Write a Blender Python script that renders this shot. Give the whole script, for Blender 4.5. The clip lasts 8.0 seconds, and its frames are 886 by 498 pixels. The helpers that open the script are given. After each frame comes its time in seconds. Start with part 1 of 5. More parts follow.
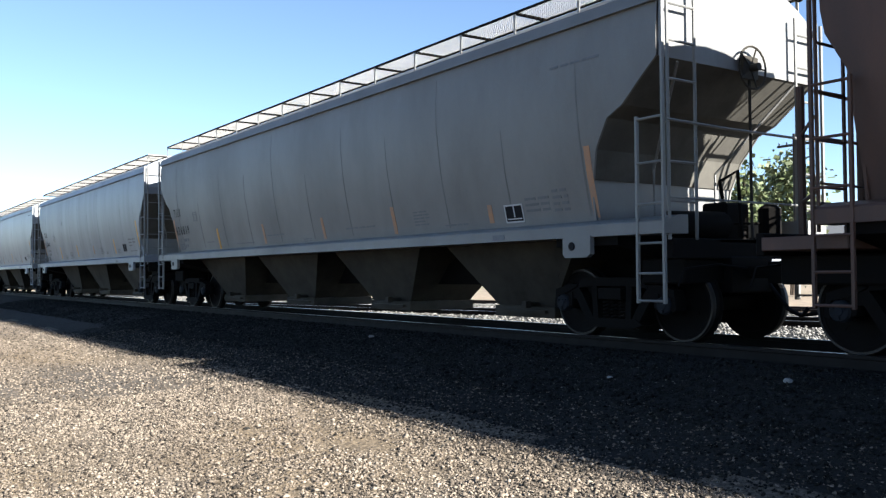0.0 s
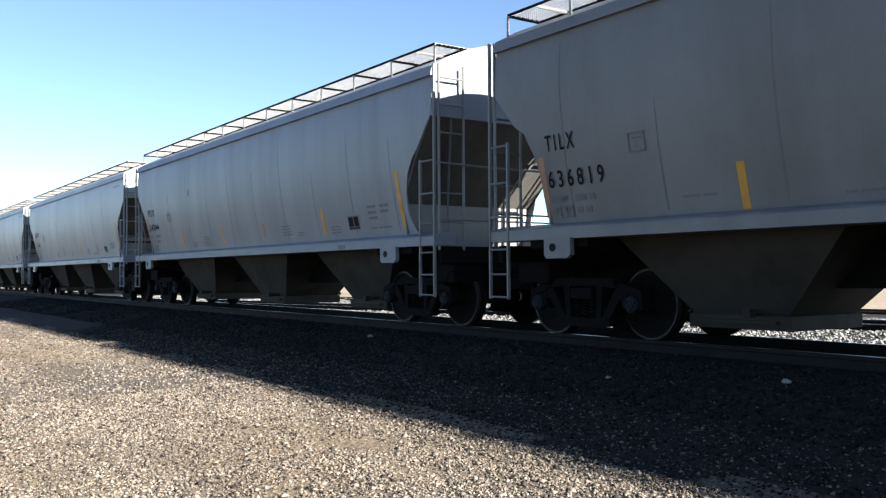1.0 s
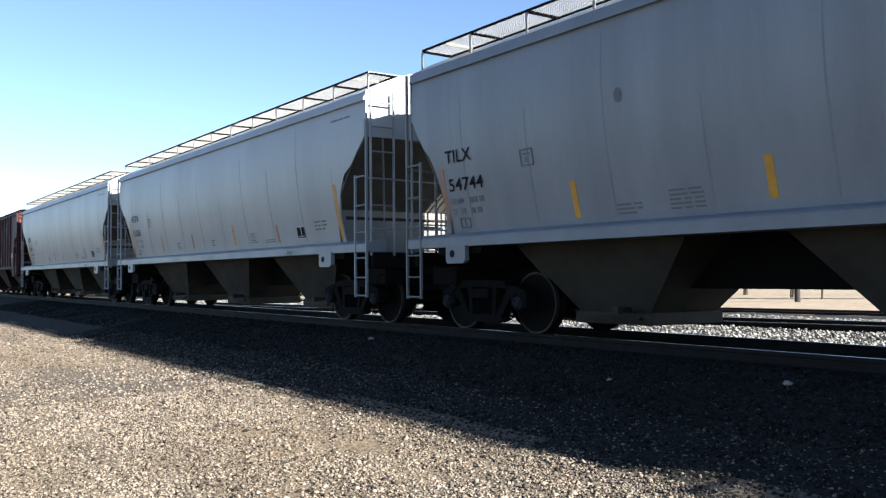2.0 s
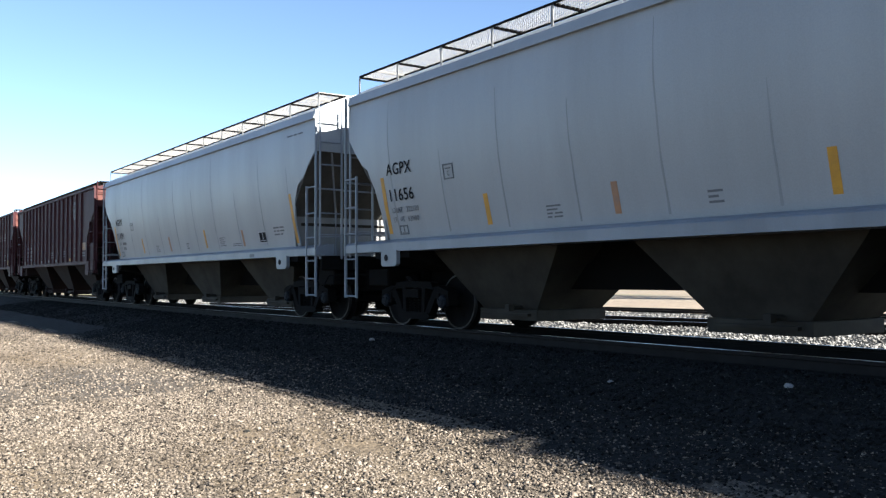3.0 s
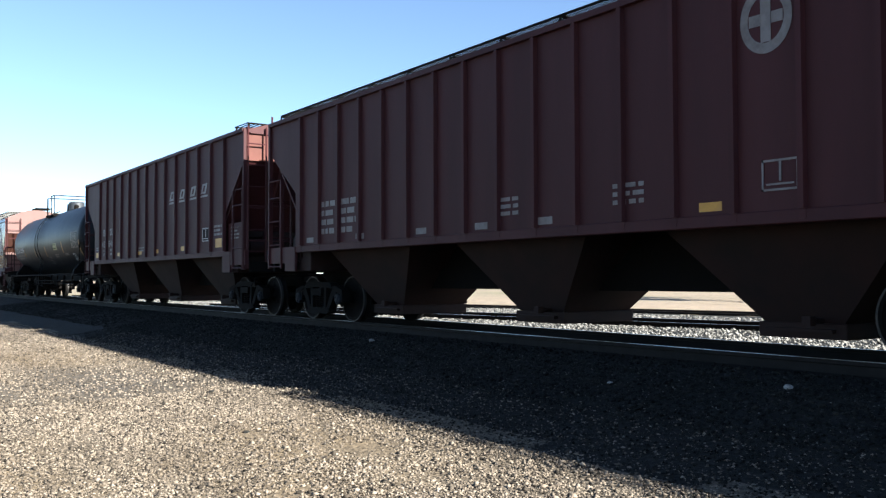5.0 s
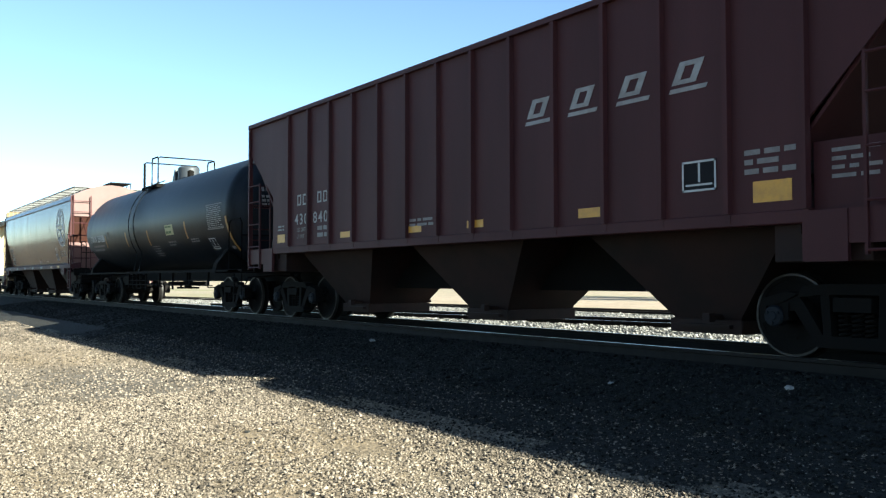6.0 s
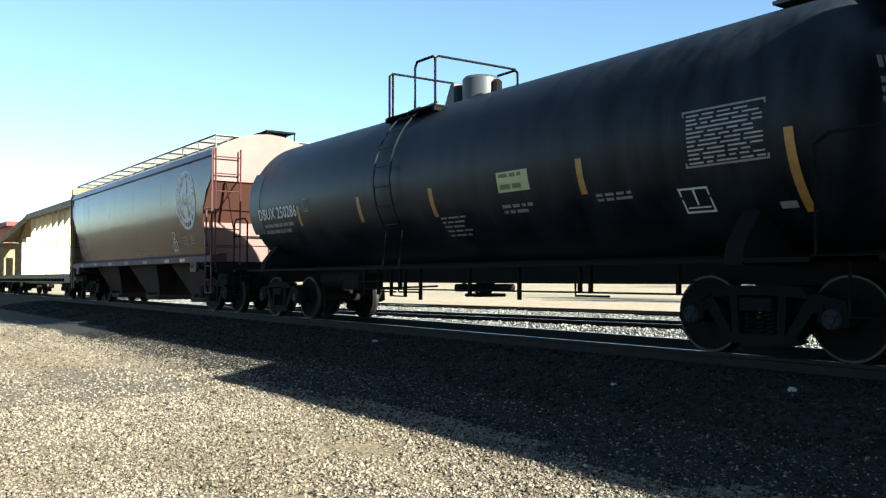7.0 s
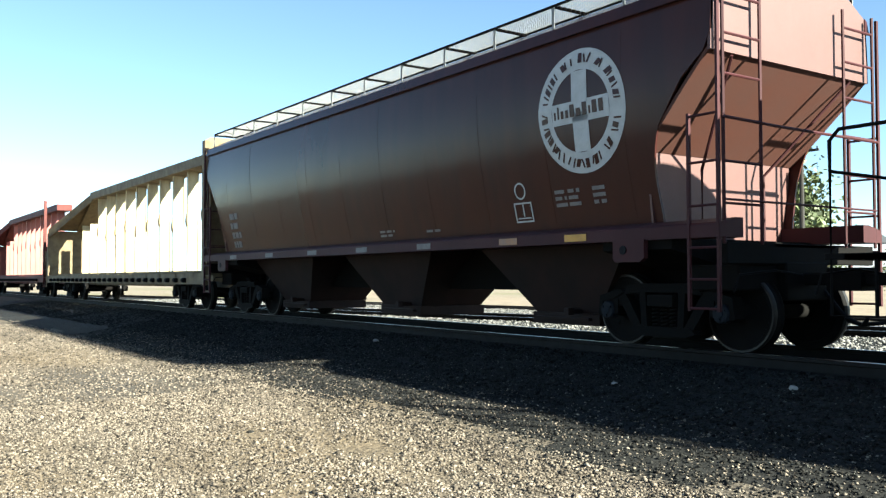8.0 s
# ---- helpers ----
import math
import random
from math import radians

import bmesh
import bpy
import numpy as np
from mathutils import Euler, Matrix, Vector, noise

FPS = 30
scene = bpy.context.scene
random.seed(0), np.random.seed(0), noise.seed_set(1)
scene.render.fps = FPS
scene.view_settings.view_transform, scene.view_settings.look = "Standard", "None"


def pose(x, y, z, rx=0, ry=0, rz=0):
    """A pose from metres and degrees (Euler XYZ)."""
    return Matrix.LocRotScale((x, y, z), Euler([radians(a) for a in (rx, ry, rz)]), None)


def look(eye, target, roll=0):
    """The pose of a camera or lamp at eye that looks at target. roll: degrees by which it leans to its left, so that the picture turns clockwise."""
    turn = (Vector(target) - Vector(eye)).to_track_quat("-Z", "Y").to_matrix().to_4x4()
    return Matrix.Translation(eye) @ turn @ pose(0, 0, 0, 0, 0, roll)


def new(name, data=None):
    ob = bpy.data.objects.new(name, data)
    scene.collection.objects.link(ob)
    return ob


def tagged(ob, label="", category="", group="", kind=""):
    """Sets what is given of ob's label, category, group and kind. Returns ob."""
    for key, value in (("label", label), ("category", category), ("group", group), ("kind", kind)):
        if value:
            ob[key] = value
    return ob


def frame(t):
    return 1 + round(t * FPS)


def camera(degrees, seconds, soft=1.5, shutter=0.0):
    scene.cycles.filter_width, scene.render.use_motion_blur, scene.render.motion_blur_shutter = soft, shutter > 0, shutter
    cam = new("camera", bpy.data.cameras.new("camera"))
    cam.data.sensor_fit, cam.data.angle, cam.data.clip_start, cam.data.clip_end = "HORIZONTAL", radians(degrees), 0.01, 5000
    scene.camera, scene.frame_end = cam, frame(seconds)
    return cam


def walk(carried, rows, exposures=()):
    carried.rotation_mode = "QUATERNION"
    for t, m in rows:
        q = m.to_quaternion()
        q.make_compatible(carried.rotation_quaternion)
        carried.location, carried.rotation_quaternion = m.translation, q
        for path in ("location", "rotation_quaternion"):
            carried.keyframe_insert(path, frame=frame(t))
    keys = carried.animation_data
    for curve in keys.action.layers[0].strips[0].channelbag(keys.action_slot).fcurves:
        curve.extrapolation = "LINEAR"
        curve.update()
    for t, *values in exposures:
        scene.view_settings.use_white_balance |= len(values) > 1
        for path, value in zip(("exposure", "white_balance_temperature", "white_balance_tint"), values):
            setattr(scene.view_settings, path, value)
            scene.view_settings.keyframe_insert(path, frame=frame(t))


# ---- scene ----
# ---------------------------------------------------------------- camera
EYE = (0.0, -9.4055, 0.859)
V = 15.453          # train speed, m/s
cam = camera(53.457, 8.0, soft=1.3)


def aim(yaw, pitch, roll):
    a, b = radians(yaw), radians(pitch)
    way = Vector((-math.sin(a) * math.cos(b), math.cos(a) * math.cos(b), math.sin(b)))
    return look(EYE, Vector(EYE) + way, roll)


walk(cam, [
    (0.0, aim(55.005, 1.643, -0.471)), (0.5, aim(54.804, 1.607, -0.537)), (1.0, aim(54.950, 1.630, -0.318)),
    (1.5, aim(54.979, 1.744, -0.458)), (2.0, aim(55.000, 1.784, -0.422)), (3.5, aim(55.119, 1.877, -0.097)),
    (4.0, aim(55.153, 1.865, -0.018)), (4.5, aim(55.062, 1.917, -0.164)), (6.0, aim(55.120, 1.939, -0.088)),
    (6.5, aim(55.277, 1.972, -0.020)), (7.0, aim(55.306, 1.994, 0.051)), (7.5, aim(55.228, 1.968, -0.152)),
    (8.0, aim(55.348, 1.944, -0.065)),
], exposures=[(0.0, 2.42, 6250, 8), (4.7, 2.42, 6250, 8), (5.8, 2.63, 6450, -4), (8.0, 2.63, 6450, -4)])

# ---------------------------------------------------------------- light
SUN = Vector((9.33, 3.13, 4.95)).normalized()
world = bpy.data.worlds.new("world")
scene.world = world
world.use_nodes = True
wn = world.node_tree
sky = wn.nodes.new("ShaderNodeTexSky")
sky.sky_type = "NISHITA"
sky.sun_disc = False
sky.sun_elevation = math.asin(SUN.z)
sky.sun_rotation = math.atan2(SUN.x, SUN.y)
sky.altitude = 1900.0
sky.air_density, sky.dust_density, sky.ozone_density = 0.80, 0.6, 1.3
bg = wn.nodes["Background"]
bg.inputs["Strength"].default_value = 0.05
wn.links.new(sky.outputs["Color"], bg.inputs["Color"])
lamp = bpy.data.lights.new("sun", "SUN")
lamp.energy, lamp.angle, lamp.color = 5.0, radians(0.55), (1.0, 0.94, 0.85)
sun = new("sun", lamp)
sun.matrix_world = look(SUN * 100, (0, 0, 0))

# ---------------------------------------------------------------- materials


def mat(name, col, rough=0.6, metal=0.0, dirt=None, amt=0.5, stretch=(1, 1, 1), nscale=2.0,
        bump=0.1, bscale=60.0, fine=0.12, spec=0.5, island=0.0):
    """Painted, metal or earthen surface: broad stains, fine grain, slight relief."""
    m = bpy.data.materials.new(name)
    m.use_nodes = True
    n, l = m.node_tree.nodes, m.node_tree.links
    p = n["Principled BSDF"]
    p.inputs["Metallic"].default_value = metal
    p.inputs["Specular IOR Level"].default_value = spec
    tc = n.new("ShaderNodeTexCoord")
    info = n.new("ShaderNodeObjectInfo")
    mul = n.new("ShaderNodeMath")
    mul.operation, mul.inputs[1].default_value = "MULTIPLY", 37.0
    l.new(info.outputs["Random"], mul.inputs[0])
    add = n.new("ShaderNodeVectorMath")
    l.new(tc.outputs["Object"], add.inputs[0])
    l.new(mul.outputs[0], add.inputs[1])
    mp = n.new("ShaderNodeMapping")
    mp.inputs["Scale"].default_value = stretch
    l.new(add.outputs[0], mp.inputs["Vector"])
    big = n.new("ShaderNodeTexNoise")
    big.inputs["Scale"].default_value, big.inputs["Detail"].default_value = nscale, 6.0
    big.inputs["Roughness"].default_value = 0.65
    l.new(mp.outputs[0], big.inputs["Vector"])
    ramp = n.new("ShaderNodeValToRGB")
    ramp.color_ramp.elements[0].position, ramp.color_ramp.elements[1].position = 0.38, 0.72
    ramp.color_ramp.elements[0].color, ramp.color_ramp.elements[1].color = (0, 0, 0, 1), (amt, amt, amt, 1)
    l.new(big.outputs["Fac"], ramp.inputs[0])
    mix = n.new("ShaderNodeMix")
    mix.data_type = "RGBA"
    d = dirt or tuple(c * 0.55 for c in col)
    mix.inputs["A"].default_value, mix.inputs["B"].default_value = (*col, 1), (*d, 1)
    l.new(ramp.outputs[0], mix.inputs["Factor"])
    small = n.new("ShaderNodeTexNoise")
    small.inputs["Scale"].default_value, small.inputs["Detail"].default_value = bscale, 4.0
    l.new(tc.outputs["Object"], small.inputs["Vector"])
    hsv = n.new("ShaderNodeHueSaturation")
    rng = n.new("ShaderNodeMapRange")
    rng.inputs["To Min"].default_value, rng.inputs["To Max"].default_value = 1 - fine, 1 + fine
    l.new(small.outputs["Fac"], rng.inputs["Value"])
    val = rng.outputs[0]
    if island:
        geo = n.new("ShaderNodeNewGeometry")
        r2 = n.new("ShaderNodeMapRange")
        r2.inputs["To Min"].default_value, r2.inputs["To Max"].default_value = 1 - island, 1 + island
        l.new(geo.outputs["Random Per Island"], r2.inputs["Value"])
        m2 = n.new("ShaderNodeMath")
        m2.operation = "MULTIPLY"
        l.new(r2.outputs[0], m2.inputs[0])
        l.new(val, m2.inputs[1])
        val = m2.outputs[0]
    l.new(val, hsv.inputs["Value"])
    l.new(mix.outputs["Result"], hsv.inputs["Color"])
    l.new(hsv.outputs[0], p.inputs["Base Color"])
    rr = n.new("ShaderNodeMapRange")
    rr.inputs["To Min"].default_value, rr.inputs["To Max"].default_value = rough - 0.08, min(1, rough + 0.12)
    l.new(big.outputs["Fac"], rr.inputs["Value"])
    l.new(rr.outputs[0], p.inputs["Roughness"])
    if bump:
        b = n.new("ShaderNodeBump")
        b.inputs["Strength"].default_value, b.inputs["Distance"].default_value = bump, 0.01
        l.new(small.outputs["Fac"], b.inputs["Height"])
        l.new(b.outputs[0], p.inputs["Normal"])
    return m


GREY_OLD = mat("grey_paint_weathered", (0.144, 0.144, 0.1404), 0.5, dirt=(0.092, 0.088, 0.083), amt=0.8, stretch=(0.8, 0.8, 0.35), nscale=0.9)
GREY_MID = mat("grey_paint", (0.1872, 0.2016, 0.2232), 0.42, dirt=(0.1224, 0.1332, 0.1476), amt=0.75, stretch=(1, 1, 0.10), nscale=1.1)
GREY_NEW = mat("pale_grey_paint", (0.2964, 0.312, 0.3198), 0.40, dirt=(0.2262, 0.234, 0.234), amt=0.6, stretch=(1, 1, 0.12), nscale=1.0)
# Underside grey: stained paint, dimmed further so deep shade sits in the colour.
GREY_DIM = mat("grey_underbody_in_shade", (0.036, 0.032, 0.025), 0.7, dirt=(0.012, 0.010, 0.008), amt=0.9, nscale=1.5, spec=0.2)
BROWN = mat("oxide_brown_paint", (0.047, 0.0125, 0.0145), 0.6, dirt=(0.030, 0.0100, 0.0118), amt=0.8, stretch=(1, 1, 0.15), nscale=1.2, spec=0.18)
BROWN_GLOSS = mat("oxide_brown_glossy_paint", (0.046, 0.0150, 0.0120), 0.21, dirt=(0.028, 0.0120, 0.0120), amt=0.8, stretch=(1.2, 1.2, 0.10), nscale=1.6, bump=0.4, bscale=2.2, spec=0.15)
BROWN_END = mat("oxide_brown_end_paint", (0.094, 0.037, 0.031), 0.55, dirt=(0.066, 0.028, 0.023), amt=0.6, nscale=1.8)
# Underside brown: body brown dimmed, the shade below the cars put in.
BROWN_DIM = mat("brown_underbody_in_shade", (0.0190, 0.0085, 0.0070), 0.75, dirt=(0.0096, 0.0072, 0.0066), amt=0.9, nscale=1.5, spec=0.2)
RUST = mat("rusty_brown_paint", (0.0715, 0.0325, 0.0208), 0.65, dirt=(0.0325, 0.0208, 0.0169), amt=0.9, stretch=(1, 1, 0.25), nscale=1.5)
BLACK = mat("black_tank_paint", (0.0014, 0.0026, 0.0048), 0.42, dirt=(0.0150, 0.0190, 0.0255), amt=0.85, stretch=(1.5, 1.0, 0.30), nscale=1.8, spec=0.13)
STRIP_OLD = mat("dulled_yellow_strip", (0.26, 0.125, 0.020), 0.5, dirt=(0.12, 0.065, 0.025), amt=0.7, nscale=6)
WHITE_DIM = mat("dulled_white_lettering", (0.25, 0.24, 0.235), 0.6, dirt=(0.13, 0.11, 0.105), amt=0.7, nscale=6)
BLACK_NEW = mat("charcoal_paint_patch", (0.026, 0.031, 0.038), 0.5, amt=0.3)
CREAM = mat("cream_paint", (0.50, 0.42, 0.255), 0.6, dirt=(0.20, 0.145, 0.08), amt=0.9, stretch=(1, 1, 0.3), nscale=2.0)
RED = mat("faded_red_paint", (0.33, 0.095, 0.075), 0.55, dirt=(0.15, 0.05, 0.04), amt=0.8, stretch=(1, 1, 0.3), nscale=2.0)
# Darker copies of the cream and red: chord and sill shade in the colour.
CREAM_SHADE = mat("weathered_cream_in_shade", (0.20, 0.150, 0.085), 0.65, dirt=(0.085, 0.055, 0.035), amt=0.85, nscale=2.5, spec=0.2)
RED_SHADE = mat("weathered_red_in_shade", (0.115, 0.030, 0.026), 0.65, dirt=(0.05, 0.018, 0.016), amt=0.85, nscale=2.5, spec=0.2)
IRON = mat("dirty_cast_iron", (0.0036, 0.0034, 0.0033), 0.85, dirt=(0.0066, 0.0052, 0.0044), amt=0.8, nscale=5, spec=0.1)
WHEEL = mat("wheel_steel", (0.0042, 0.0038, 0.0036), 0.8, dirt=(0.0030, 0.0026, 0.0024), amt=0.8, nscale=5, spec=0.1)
TREAD = mat("worn_wheel_rim", (0.034, 0.032, 0.031), 0.5, 0.7, amt=0.6, nscale=6)
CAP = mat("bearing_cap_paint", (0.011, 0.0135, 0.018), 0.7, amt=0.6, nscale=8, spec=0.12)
GALV = mat("galvanised_steel", (0.22, 0.212, 0.20), 0.6, amt=0.5, nscale=6)
# Slope sheet grey, darker than the end sheets.
SLOPE_GREY = mat("dark_grey_slope_sheet", (0.085, 0.080, 0.070), 0.75, dirt=(0.045, 0.041, 0.036), amt=0.9, nscale=1.5, spec=0.2)
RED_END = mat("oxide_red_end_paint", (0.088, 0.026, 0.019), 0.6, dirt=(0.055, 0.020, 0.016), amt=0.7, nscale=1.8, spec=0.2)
# Slope sheet brown, a little darker than the end paint.
SLOPE_BROWN = mat("darker_brown_slope_sheet", (0.080, 0.031, 0.022), 0.7, dirt=(0.07, 0.034, 0.027), amt=0.8, nscale=1.5, spec=0.2)
WHITE = mat("white_lettering", (0.425, 0.425, 0.425), 0.6, dirt=(0.289, 0.2805, 0.272), amt=0.6, nscale=6)
DULLW = mat("worn_white_lettering", (0.16, 0.144, 0.14), 0.6, dirt=(0.08, 0.064, 0.06), amt=0.7, nscale=8)
INK = mat("black_lettering", (0.010, 0.010, 0.012), 0.7, amt=0.4, nscale=8, spec=0.1)
FADED = mat("faded_grey_lettering", (0.105, 0.11, 0.12), 0.6, amt=0.4, nscale=9)
YELLOW = mat("yellow_reflective_strip", (0.527, 0.255, 0.017), 0.45, dirt=(0.306, 0.1445, 0.0255), amt=0.7, nscale=6)
ORANGE = mat("faded_orange_strip", (0.336, 0.16, 0.072), 0.55, dirt=(0.208, 0.152, 0.12), amt=0.8, nscale=5)
PLACARD = mat("pale_yellow_placard", (0.30, 0.29, 0.14), 0.5, amt=0.4, nscale=7)
GREEN = mat("green_lettering", (0.06, 0.10, 0.03), 0.6, amt=0.5, nscale=9)
SEAM_MID = mat("weld_on_grey", (0.135, 0.145, 0.16), 0.5, dirt=(0.19, 0.205, 0.225), amt=0.9, nscale=1.2)
SEAM_NEW = mat("weld_on_pale_grey", (0.195, 0.206, 0.212), 0.5, dirt=(0.27, 0.285, 0.295), amt=0.9, nscale=1.2)
SEAM = mat("weathered_weld", (0.098, 0.097, 0.095), 0.7, dirt=(0.138, 0.138, 0.134), amt=0.9, nscale=1.2)
RAIL = mat("rail_steel_side", (0.0125, 0.0112, 0.0105), 0.75, dirt=(0.0065, 0.0056, 0.0050), amt=0.8, nscale=5, spec=0.15)
HEAD = mat("polished_rail_head", (0.36, 0.352, 0.344), 0.3, 1.0, amt=0.3, nscale=8)
TIE = mat("creosoted_timber", (0.014, 0.012, 0.010), 0.85, dirt=(0.022, 0.019, 0.015), amt=0.7, stretch=(1, 0.2, 1), nscale=8)
STONE = mat("grey_gravel_stones", (0.150, 0.123, 0.097), 0.9, dirt=(0.056, 0.044, 0.033), amt=0.9, stretch=(0.4, 1, 1), nscale=0.9, island=0.9, spec=0.2)
# Ballast tone sunk below real stone to deepen the train's cast shadow.
BALLAST = mat("shade_toned_ballast_stones", (0.0135, 0.0131, 0.0118), 0.9, dirt=(0.0066, 0.0064, 0.0058), amt=0.6, nscale=3, island=0.95, spec=0.15)
SPECK = mat("pale_ballast_chips", (0.105, 0.098, 0.083), 0.85, dirt=(0.045, 0.043, 0.037), amt=0.7, nscale=4, island=0.8, spec=0.3)
BALLAST_PALE = mat("pale_ballast_stones", (0.165, 0.158, 0.148), 0.9, dirt=(0.080, 0.077, 0.072), amt=0.6, nscale=3, island=0.7)
BARK = mat("bark", (0.07, 0.05, 0.035), 0.9, amt=0.8, nscale=8)
LEAF = mat("leaves", (0.075, 0.095, 0.035), 0.6, dirt=(0.04, 0.055, 0.02), amt=0.8, nscale=1.5, island=0.4)
SHED = mat("white_siding", (0.62, 0.61, 0.59), 0.6, dirt=(0.48, 0.46, 0.44), amt=0.6, nscale=1.0)
SIDING = mat("blue_grey_siding", (0.20, 0.22, 0.25), 0.6, dirt=(0.15, 0.16, 0.18), amt=0.6, nscale=1.0)
ROOFM = mat("dark_roofing", (0.05, 0.053, 0.06), 0.8, amt=0.6, nscale=1.5)
GLASS = mat("dark_window_glass", (0.02, 0.025, 0.03), 0.1, amt=0.2)


def ground_mat(name, stops, nscale, grit, gscale, bump):
    """Earth or gravel: broad patches, then grit of two sizes."""
    m = bpy.data.materials.new(name)
    m.use_nodes = True
    n, l = m.node_tree.nodes, m.node_tree.links
    p = n["Principled BSDF"]
    p.inputs["Roughness"].default_value = 0.92
    p.inputs["Specular IOR Level"].default_value = 0.2
    tc = n.new("ShaderNodeTexCoord")
    mp = n.new("ShaderNodeMapping")
    mp.inputs["Scale"].default_value = (0.35, 1.0, 1.0)
    l.new(tc.outputs["Object"], mp.inputs["Vector"])
    big = n.new("ShaderNodeTexNoise")
    big.inputs["Scale"].default_value, big.inputs["Detail"].default_value = nscale, 5.0
    l.new(mp.outputs[0], big.inputs["Vector"])
    ramp = n.new("ShaderNodeValToRGB")
    e = ramp.color_ramp.elements
    e[0].position, e[0].color = stops[0][0], (*stops[0][1], 1)
    e[1].position, e[1].color = stops[-1][0], (*stops[-1][1], 1)
    for pos, colr in stops[1:-1]:
        x = e.new(pos)
        x.color = (*colr, 1)
    l.new(big.outputs["Fac"], ramp.inputs[0])
    vor = n.new("ShaderNodeTexVoronoi")
    vor.inputs["Scale"].default_value = gscale
    l.new(tc.outputs["Object"], vor.inputs["Vector"])
    sm = n.new("ShaderNodeTexNoise")
    sm.inputs["Scale"].default_value, sm.inputs["Detail"].default_value = gscale * 0.4, 6.0
    l.new(tc.outputs["Object"], sm.inputs["Vector"])
    sep = n.new("ShaderNodeSeparateColor")
    l.new(vor.outputs["Color"], sep.inputs[0])
    a = n.new("ShaderNodeMath")
    a.operation = "ADD"
    l.new(sep.outputs[0], a.inputs[0])
    l.new(sm.outputs["Fac"], a.inputs[1])
    rng = n.new("ShaderNodeMapRange")
    rng.inputs["From Max"].default_value = 1.6
    rng.inputs["To Min"].default_value, rng.inputs["To Max"].default_value = 1 - grit, 1 + grit
    l.new(a.outputs[0], rng.inputs["Value"])
    hsv = n.new("ShaderNodeHueSaturation")
    l.new(rng.outputs[0], hsv.inputs["Value"])
    l.new(ramp.outputs[0], hsv.inputs["Color"])
    l.new(hsv.outputs[0], p.inputs["Base Color"])
    b = n.new("ShaderNodeBump")
    b.inputs["Strength"].default_value, b.inputs["Distance"].default_value = bump, 0.02
    l.new(a.outputs[0], b.inputs["Height"])
    l.new(b.outputs[0], p.inputs["Normal"])
    return m


GROUND = ground_mat("compacted_gravel_yard", [(0.34, (0.055, 0.047, 0.039)), (0.50, (0.078, 0.064, 0.049)), (0.68, (0.118, 0.089, 0.058))],
                    0.42, 0.85, 42.0, 1.0)
FIELD = ground_mat("dry_grass_field", [(0.35, (0.215, 0.168, 0.125)), (0.58, (0.175, 0.145, 0.105)), (0.70, (0.11, 0.115, 0.055))],
                   0.05, 0.3, 3.0, 0.5)
# Bed colour carries the depth of the train's shadow.
BED = ground_mat("shade_toned_ballast_bed", [(0.35, (0.0065, 0.0064, 0.0060)), (0.7, (0.0125, 0.0120, 0.0108))], 0.8, 0.8, 30.0, 1.0)

# ---------------------------------------------------------------- mesh helpers


def box(bm, x0, x1, y0, y1, z0, z1, bevel=0.0):
    vs = [bm.verts.new((x, y, z)) for x in (x0, x1) for y in (y0, y1) for z in (z0, z1)]
    fs = [bm.faces.new([vs[i] for i in q]) for q in
          ((0, 1, 3, 2), (4, 6, 7, 5), (0, 4, 5, 1), (2, 3, 7, 6), (0, 2, 6, 4), (1, 5, 7, 3))]
    if bevel:
        es = {e for f in fs for e in f.edges}
        bmesh.ops.bevel(bm, geom=list(es), offset=bevel, segments=1, affect="EDGES", profile=0.5)


def prism(bm, outline, axis, a, b):
    """Polygon extruded from a to b along an axis. Outline: (x, z) for y, (y, z) for x, (x, y) for z."""
    def at(p, d):
        return {"y": (p[0], d, p[1]), "x": (d, p[0], p[1]), "z": (p[0], p[1], d)}[axis]
    lo, hi = [bm.verts.new(at(p, a)) for p in outline], [bm.verts.new(at(p, b)) for p in outline]
    k = len(outline)
    bm.faces.new(lo)
    bm.faces.new(hi[::-1])
    for i in range(k):
        bm.faces.new((lo[i], hi[i], hi[(i + 1) % k], lo[(i + 1) % k]))


def tube(bm, pts, r, n=6):
    """Round bar through the points."""
    pts = [Vector(p) for p in pts]
    rings = []
    for i, p in enumerate(pts):
        d = (pts[min(i + 1, len(pts) - 1)] - pts[max(i - 1, 0)]).normalized()
        u = d.cross(Vector((0, 0, 1)))
        u = u.normalized() if u.length > 1e-3 else Vector((1, 0, 0))
        w = d.cross(u).normalized()
        rings.append([bm.verts.new(p + r * (math.cos(2 * math.pi * k / n) * u + math.sin(2 * math.pi * k / n) * w)) for k in range(n)])
    for a, b in zip(rings, rings[1:]):
        for k in range(n):
            bm.faces.new((a[k], a[(k + 1) % n], b[(k + 1) % n], b[k]))
    bm.faces.new(rings[0][::-1])
    bm.faces.new(rings[-1])


def lathe(bm, profile, axis="y", n=32, at=(0, 0, 0), closed=False):
    """Profile of (along, radius) turned about an axis."""
    rings = []
    for s, r in profile:
        ring = []
        for k in range(n):
            a = 2 * math.pi * k / n
            c, d = r * math.cos(a), r * math.sin(a)
            q = {"y": (c, s, d), "x": (s, c, d), "z": (c, d, s)}[axis]
            ring.append(bm.verts.new((q[0] + at[0], q[1] + at[1], q[2] + at[2])))
        rings.append(ring)
    for a, b in zip(rings, rings[1:] + ([rings[0]] if closed else [])):
        for k in range(n):
            bm.faces.new((a[k], a[(k + 1) % n], b[(k + 1) % n], b[k]))
    if not closed:
        bm.faces.new(rings[0][::-1])
        bm.faces.new(rings[-1])


